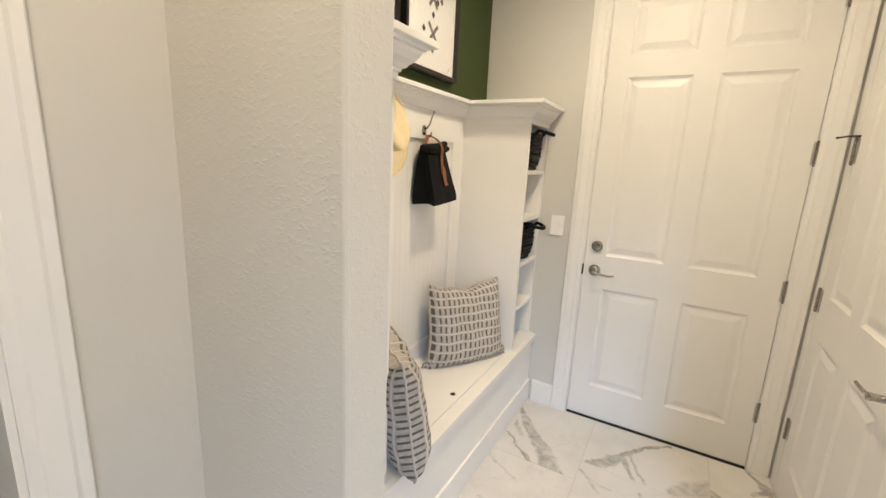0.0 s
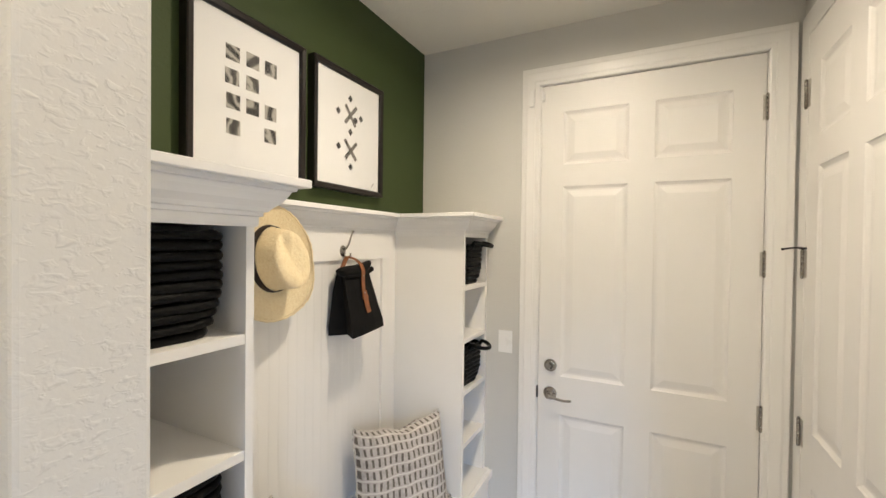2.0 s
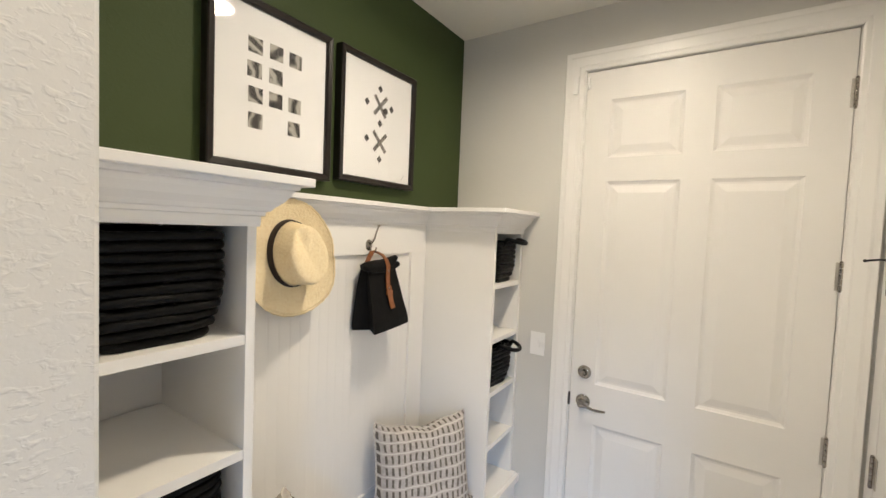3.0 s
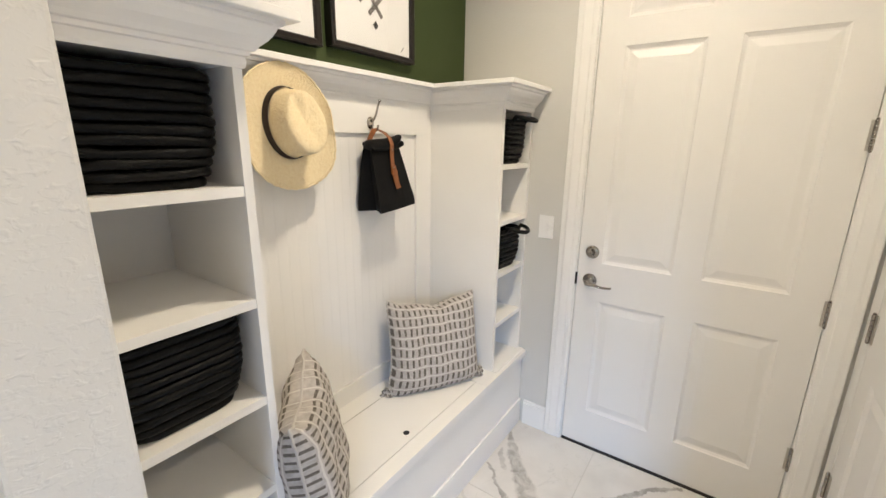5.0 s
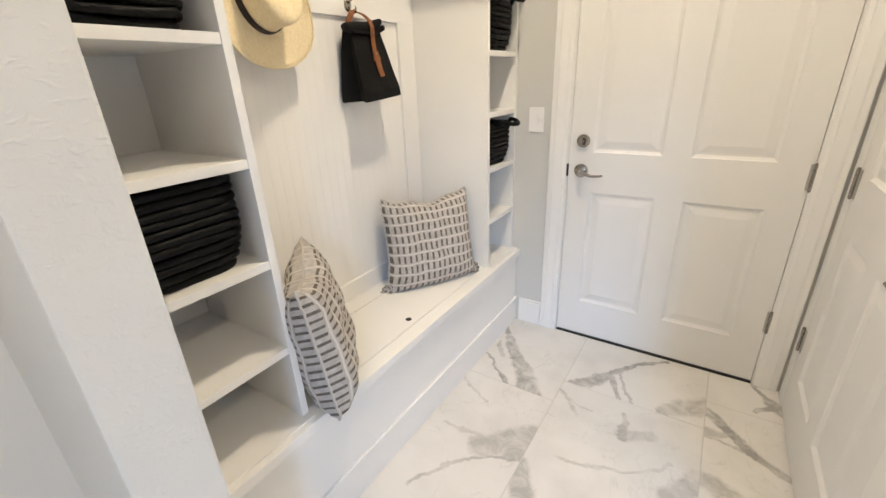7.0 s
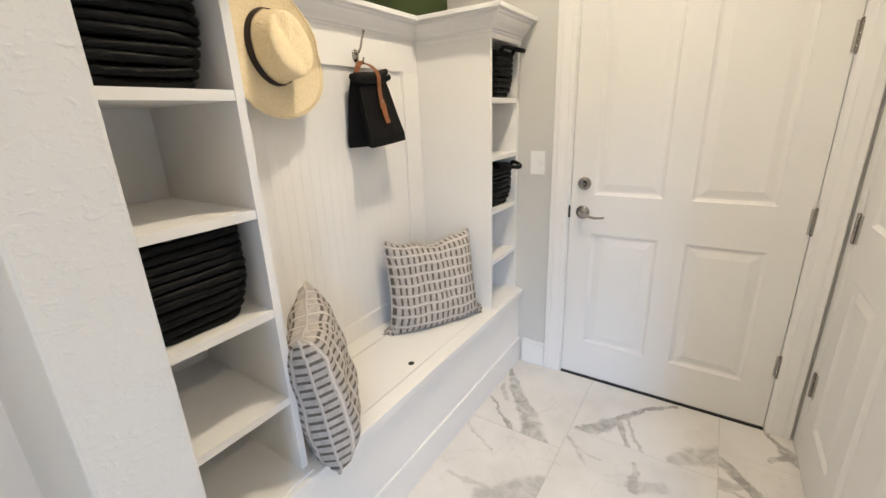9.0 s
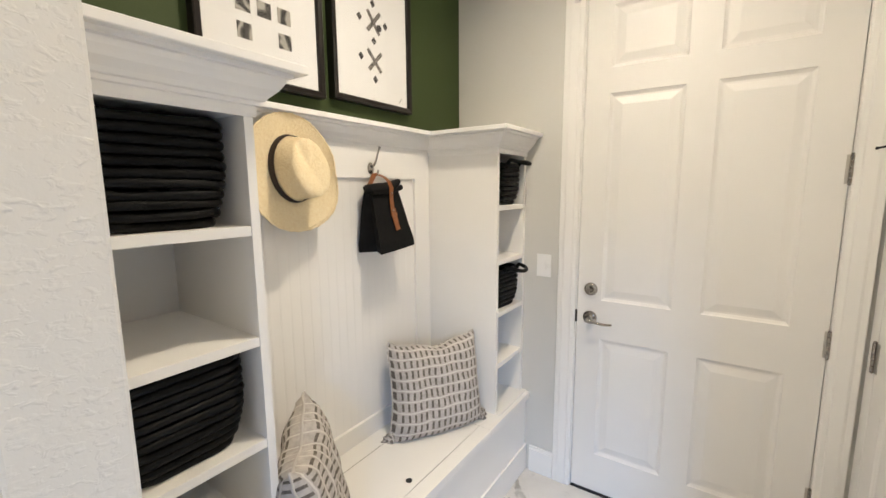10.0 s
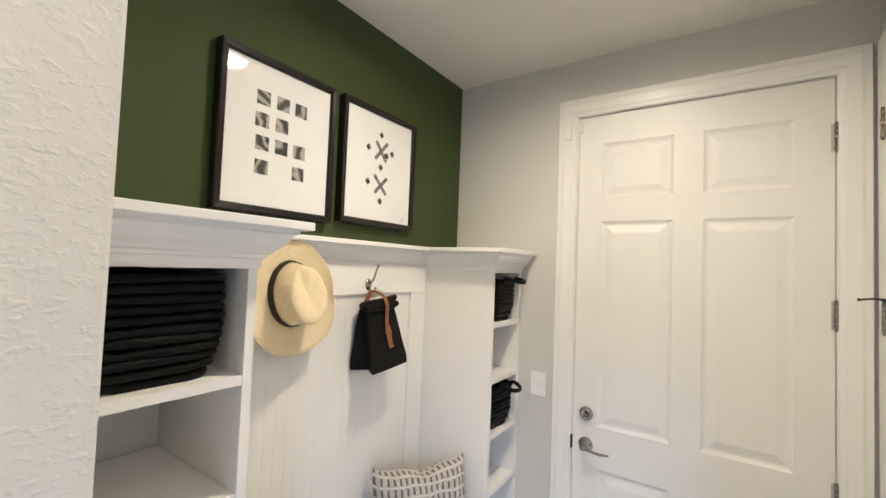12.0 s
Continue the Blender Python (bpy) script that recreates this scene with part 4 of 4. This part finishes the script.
# ---- pillows ----
def pillow(size, thick, m, label, turned=False):
    """A knife-edge cushion in its own plane: u across, v up, w thickness."""
    t = thing("throw_pillow", (0, 0, 0), label, "pillow", "patterned pillows on the bench")
    n = 34

    def surface(u, v, side):
        x = u * size / 2 * (1 - 0.055 * (1 - v * v) * abs(u) ** 3)
        y = v * size / 2 * (1 - 0.055 * (1 - u * u) * abs(v) ** 3)
        puff = max(0.0, (1 - u ** 4) * (1 - v ** 4)) ** 0.46
        wr = 0.007 * math.sin(9 * u + 4 * v) * math.sin(5 * v - 2 * u) * (1 - (u * u + v * v) / 2.2) + 0.006 * math.sin(16 * (u - v)) * (abs(u) * abs(v)) ** 3
        y -= (0.034 + 0.010 * math.sin(7 * u + 1)) * max(0, v) ** 4 * (1 - u * u)
        low = max(0, -v) ** 2
        x -= 0.026 * low * max(0, -u)
        y += 0.016 * low * max(0, u) ** 2 - 0.012 * low * (1 - u * u)
        if turned:
            y -= 0.020 * low * max(0, u) ** 3
        # gathered cloth at the four corners
        gather = (abs(u) * abs(v)) ** 5
        wr += 0.010 * math.sin(30 * (abs(u) - abs(v)) + 2 * u) * gather
        x -= 0.012 * math.copysign(gather, u) * math.sin(24 * v) ** 2
        crease = 0.005 * math.sin(22 * math.atan2(v, u)) * (abs(u) * abs(v)) ** 2 * puff
        return Vector((x, y, side * (thick / 2 * puff * (1 - 0.16 * v) + 0.0003 + crease) + wr * (0.4 + puff)))

    for side, name in ((1, "cover_front"), (-1, "cover_back")):
        bm = bmesh.new()
        uvl = bm.loops.layers.uv.new("UVMap")
        g = [[bm.verts.new(surface(-1 + 2 * i / n, -1 + 2 * j / n, side)) for j in range(n + 1)] for i in range(n + 1)]
        for i in range(n):
            for j in range(n):
                f = bm.faces.new((g[i][j], g[i + 1][j], g[i + 1][j + 1], g[i][j + 1]))
                for lp, (a, c) in zip(f.loops, ((i, j), (i + 1, j), (i + 1, j + 1), (i, j + 1))):
                    lp[uvl].uv = (c / n, a / n) if turned else (a / n + (0.03 if side > 0 else 0.0), c / n)
        part(name, bm, CLOTH, t, "", True)
    rim = [(-1 + k / 20, -1) for k in range(40)] + [(1, -1 + k / 20) for k in range(40)] + [(1 - k / 20, 1) for k in range(40)] + [(-1, 1 - k / 20) for k in range(40)]
    bm = bmesh.new()
    tube(bm, [surface(u, v, 0) for u, v in rim], [0.0042 + 0.0012 * math.sin(2.4 * k) for k in range(len(rim))], 8, True)
    part("seam", bm, PIPING, t, "cream corded seam", True)
    if not turned:
        for u in (-1, 1):
            c = surface(u, -1, 0)
            bm = bmesh.new()
            for k in range(5):
                a = math.pi * (0.05 + 0.22 * k)
                tip = c + Vector((u * 0.030 * math.sin(a) + 0.006 * u, 0.006 + 0.030 * math.cos(a), 0.010 * math.sin(3 * k)))
                root = c + Vector((-u * 0.036, 0.034, 0.016 * math.cos(2.2 * k)))
                tube(bm, [root, (root + tip) / 2 + Vector((0, 0, 0.010)), tip], [0.009, 0.013, 0.008], 8)
            part("corner_gather", bm, TASSEL, t, "bunched cloth corner", True)
    t.matrix_world = m
    return t


def frame_of(origin, right, up):
    """A pose whose x is right and whose y is up, as near as may be."""
    r = Vector(right).normalized()
    u = Vector(up)
    u = (u - r * u.dot(r)).normalized()
    w = r.cross(u)
    m = Matrix((r, u, w)).transposed().to_4x4()
    return Matrix.Translation(origin) @ m


# far pillow: stands across the corner, leaning back
p1, r1, up1 = Vector((0.210, -0.540, SEAT + 0.203)), Vector((0.222, 0.360, 0.0)), Vector((-0.044, 0.050, 0.380))
p2, r2, up2 = Vector((0.318, -1.312, SEAT + 0.208)), Vector((0.31, -0.27, 0.0)), Vector((-0.055, -0.02, 0.39))
pillow(0.435, 0.170, frame_of(p1, r1, up1), "cream and taupe woven pillow leaning in the corner of the bench")
pillow(0.430, 0.165, frame_of(p2, r2, up2), "cream and taupe woven pillow leaning on the tower over the seat", True)


# ---- pictures ----
def picture(name, y0, y1, z0, z1, w, label):
    t = thing(name, (0.0, (y0 + y1) / 2, z0), label, "picture", "framed prints on the green wall")
    bm = bmesh.new()
    prof = [(0.0, 0.002), (0.0, 0.036), (0.004, 0.039), (w - 0.005, 0.036), (w, 0.030), (w, 0.002)]
    rings = []
    for yy, zz, dy, dz in ((y0, z0, 1, 1), (y1, z0, -1, 1), (y1, z1, -1, -1), (y0, z1, 1, -1)):
        rings.append([(h, yy + dy * o, zz + dz * o) for o, h in prof])
    rings.append(rings[0])
    loft(bm, rings, True, False)
    bmesh.ops.remove_doubles(bm, verts=bm.verts, dist=1e-6)
    part("picture_frame", bm, FRAMEWOOD, t)
    part("mat_board", boxes((0.003, 0.024, y0 + w * 0.7, y1 - w * 0.7, z0 + w * 0.7, z1 - w * 0.7)), PAPER, t)
    part("glass", boxes((0.0285, 0.0300, y0 + w * 0.9, y1 - w * 0.9, z0 + w * 0.9, z1 - w * 0.9)), GLASS, t).visible_shadow = False
    return t


pic1 = picture("framed_print", -1.392, -0.950, 1.858, 2.370, 0.024, "espresso framed print with ten small gray photographs on white")
for y, z in ((-1.242, 2.236), (-1.244, 2.163), (-1.240, 2.088), (-1.239, 2.010), (-1.170, 2.238), (-1.171, 2.163), (-1.170, 2.089), (-1.099, 2.237), (-1.099, 2.090), (-1.100, 2.013)):
    part("small_photo", boxes((0.0235, 0.0246, y - 0.0245, y + 0.0235, z - 0.0235, z + 0.0235)), PRINT, pic1)
pic2 = picture("framed_print", -0.908, -0.456, 1.872, 2.376, 0.024, "espresso framed abstract print of diamonds and crossed strokes")


def flat_poly(name, pts, material, x=0.0247):
    bm = bmesh.new()
    loft(bm, [[(x - 0.001, a, c) for a, c in pts], [(x, a, c) for a, c in pts]])
    part(name, bm, material, pic2)


for y, z in ((-0.684, 2.271), (-0.760, 2.202), (-0.612, 2.204), (-0.682, 2.130), (-0.757, 2.057), (-0.679, 1.982)):
    flat_poly("ink_diamond", [(y - 0.015, z), (y, z - 0.016), (y + 0.014, z), (y, z + 0.016)], INK)
for k, (ya, za, yb, zb) in enumerate(((-0.716, 2.240, -0.649, 2.160), (-0.643, 2.244, -0.718, 2.163), (-0.720, 2.092, -0.644, 2.015), (-0.641, 2.090, -0.715, 2.015))):
    a, c = Vector((0, ya, za)), Vector((0, yb, zb))
    d = (c - a).normalized()
    s = Vector((0, -d.z, d.y)) * 0.008
    flat_poly("ink_stroke", [((a - s).y, (a - s).z), ((c - s).y, (c - s).z), ((c + s).y, (c + s).z), ((a + s).y, (a + s).z)], WASH, 0.0247 + 0.0004 * k)
flat_poly("ink_blot", [(-0.651 + 0.014 * math.cos(a), 2.187 + 0.013 * math.sin(a)) for a in (2 * math.pi * k / 12 for k in range(12))], INK, 0.0262)
flat_poly("signature", [(-0.533, 1.913), (-0.530, 1.912), (-0.514, 1.934), (-0.516, 1.935)], WASH, 0.0248)

# ---- ceiling downlights; those of hall and foyer are added, unseen ----
GLOW = bpy.data.materials.new("downlight_lens")
GLOW.use_nodes = True
gb = GLOW.node_tree.nodes["Principled BSDF"]
gb.inputs["Emission Color"].default_value = (1, 0.9, 0.78, 1)
gb.inputs["Emission Strength"].default_value = 12.0
for x, y in LIGHT_AT:
    dl = thing("recessed_downlight", (x, y, ROOM_H), "round white recessed ceiling light out of view, switched on", "ceiling light", "recessed ceiling lights")
    bm = bmesh.new()
    disc(bm, (x, y, ROOM_H), (0, 0, -1), [(0, 0.10), (0.004, 0.098), (0.008, 0.085), (0.008, 0.083), (0.0, 0.083)], 40)
    part("trim_ring", bm, TRIM, dl, "", True)
    bm = bmesh.new()
    disc(bm, (x, y, ROOM_H - 0.001), (0, 0, -1), [(0, 0.080), (0.008, 0.080)], 40)
    part("lens", bm, GLOW, dl)

# ---- floor: grout bed and marble-look tiles ----
floor = structure("floor", boxes((-2.7, 4.75, -6.15, 0.15, -0.12, -0.0015)), GROUT, "white marble-look porcelain tile floor with gray veins")
tile_mesh = {}


def tile(x0, x1, y0, y1):
    key = (round(x1 - x0, 4), round(y1 - y0, 4))
    if key not in tile_mesh:
        bm = boxes((-key[0] / 2, key[0] / 2, -key[1] / 2, key[1] / 2, -0.009, 0.0))
        top = [e for e in bm.edges if all(v.co.z > -0.001 for v in e.verts)]
        bmesh.ops.bevel(bm, geom=top, offset=0.0008, segments=1, affect="EDGES")
        me = bpy.data.meshes.new("tile")
        bm.to_mesh(me)
        bm.free()
        me.materials.append(MARBLE)
        tile_mesh[key] = me
    ob = new("tile", tile_mesh[key])
    ob.location = ((x0 + x1) / 2, (y0 + y1) / 2, 0)
    ob.parent = floor


for col in range(-1, 7):
    xa = 0.286 + TW * col
    yj = JOINT[col % 3] + 2 * TL
    while yj > -6.0:
        y1, y0 = min(yj, -0.001 if xa < 1.9 else -1.3), max(yj - TL, -6.0)
        if y1 - y0 > 0.02:
            tile(xa + G, xa + TW - G, y0 + G, y1 - G)
        yj -= TL
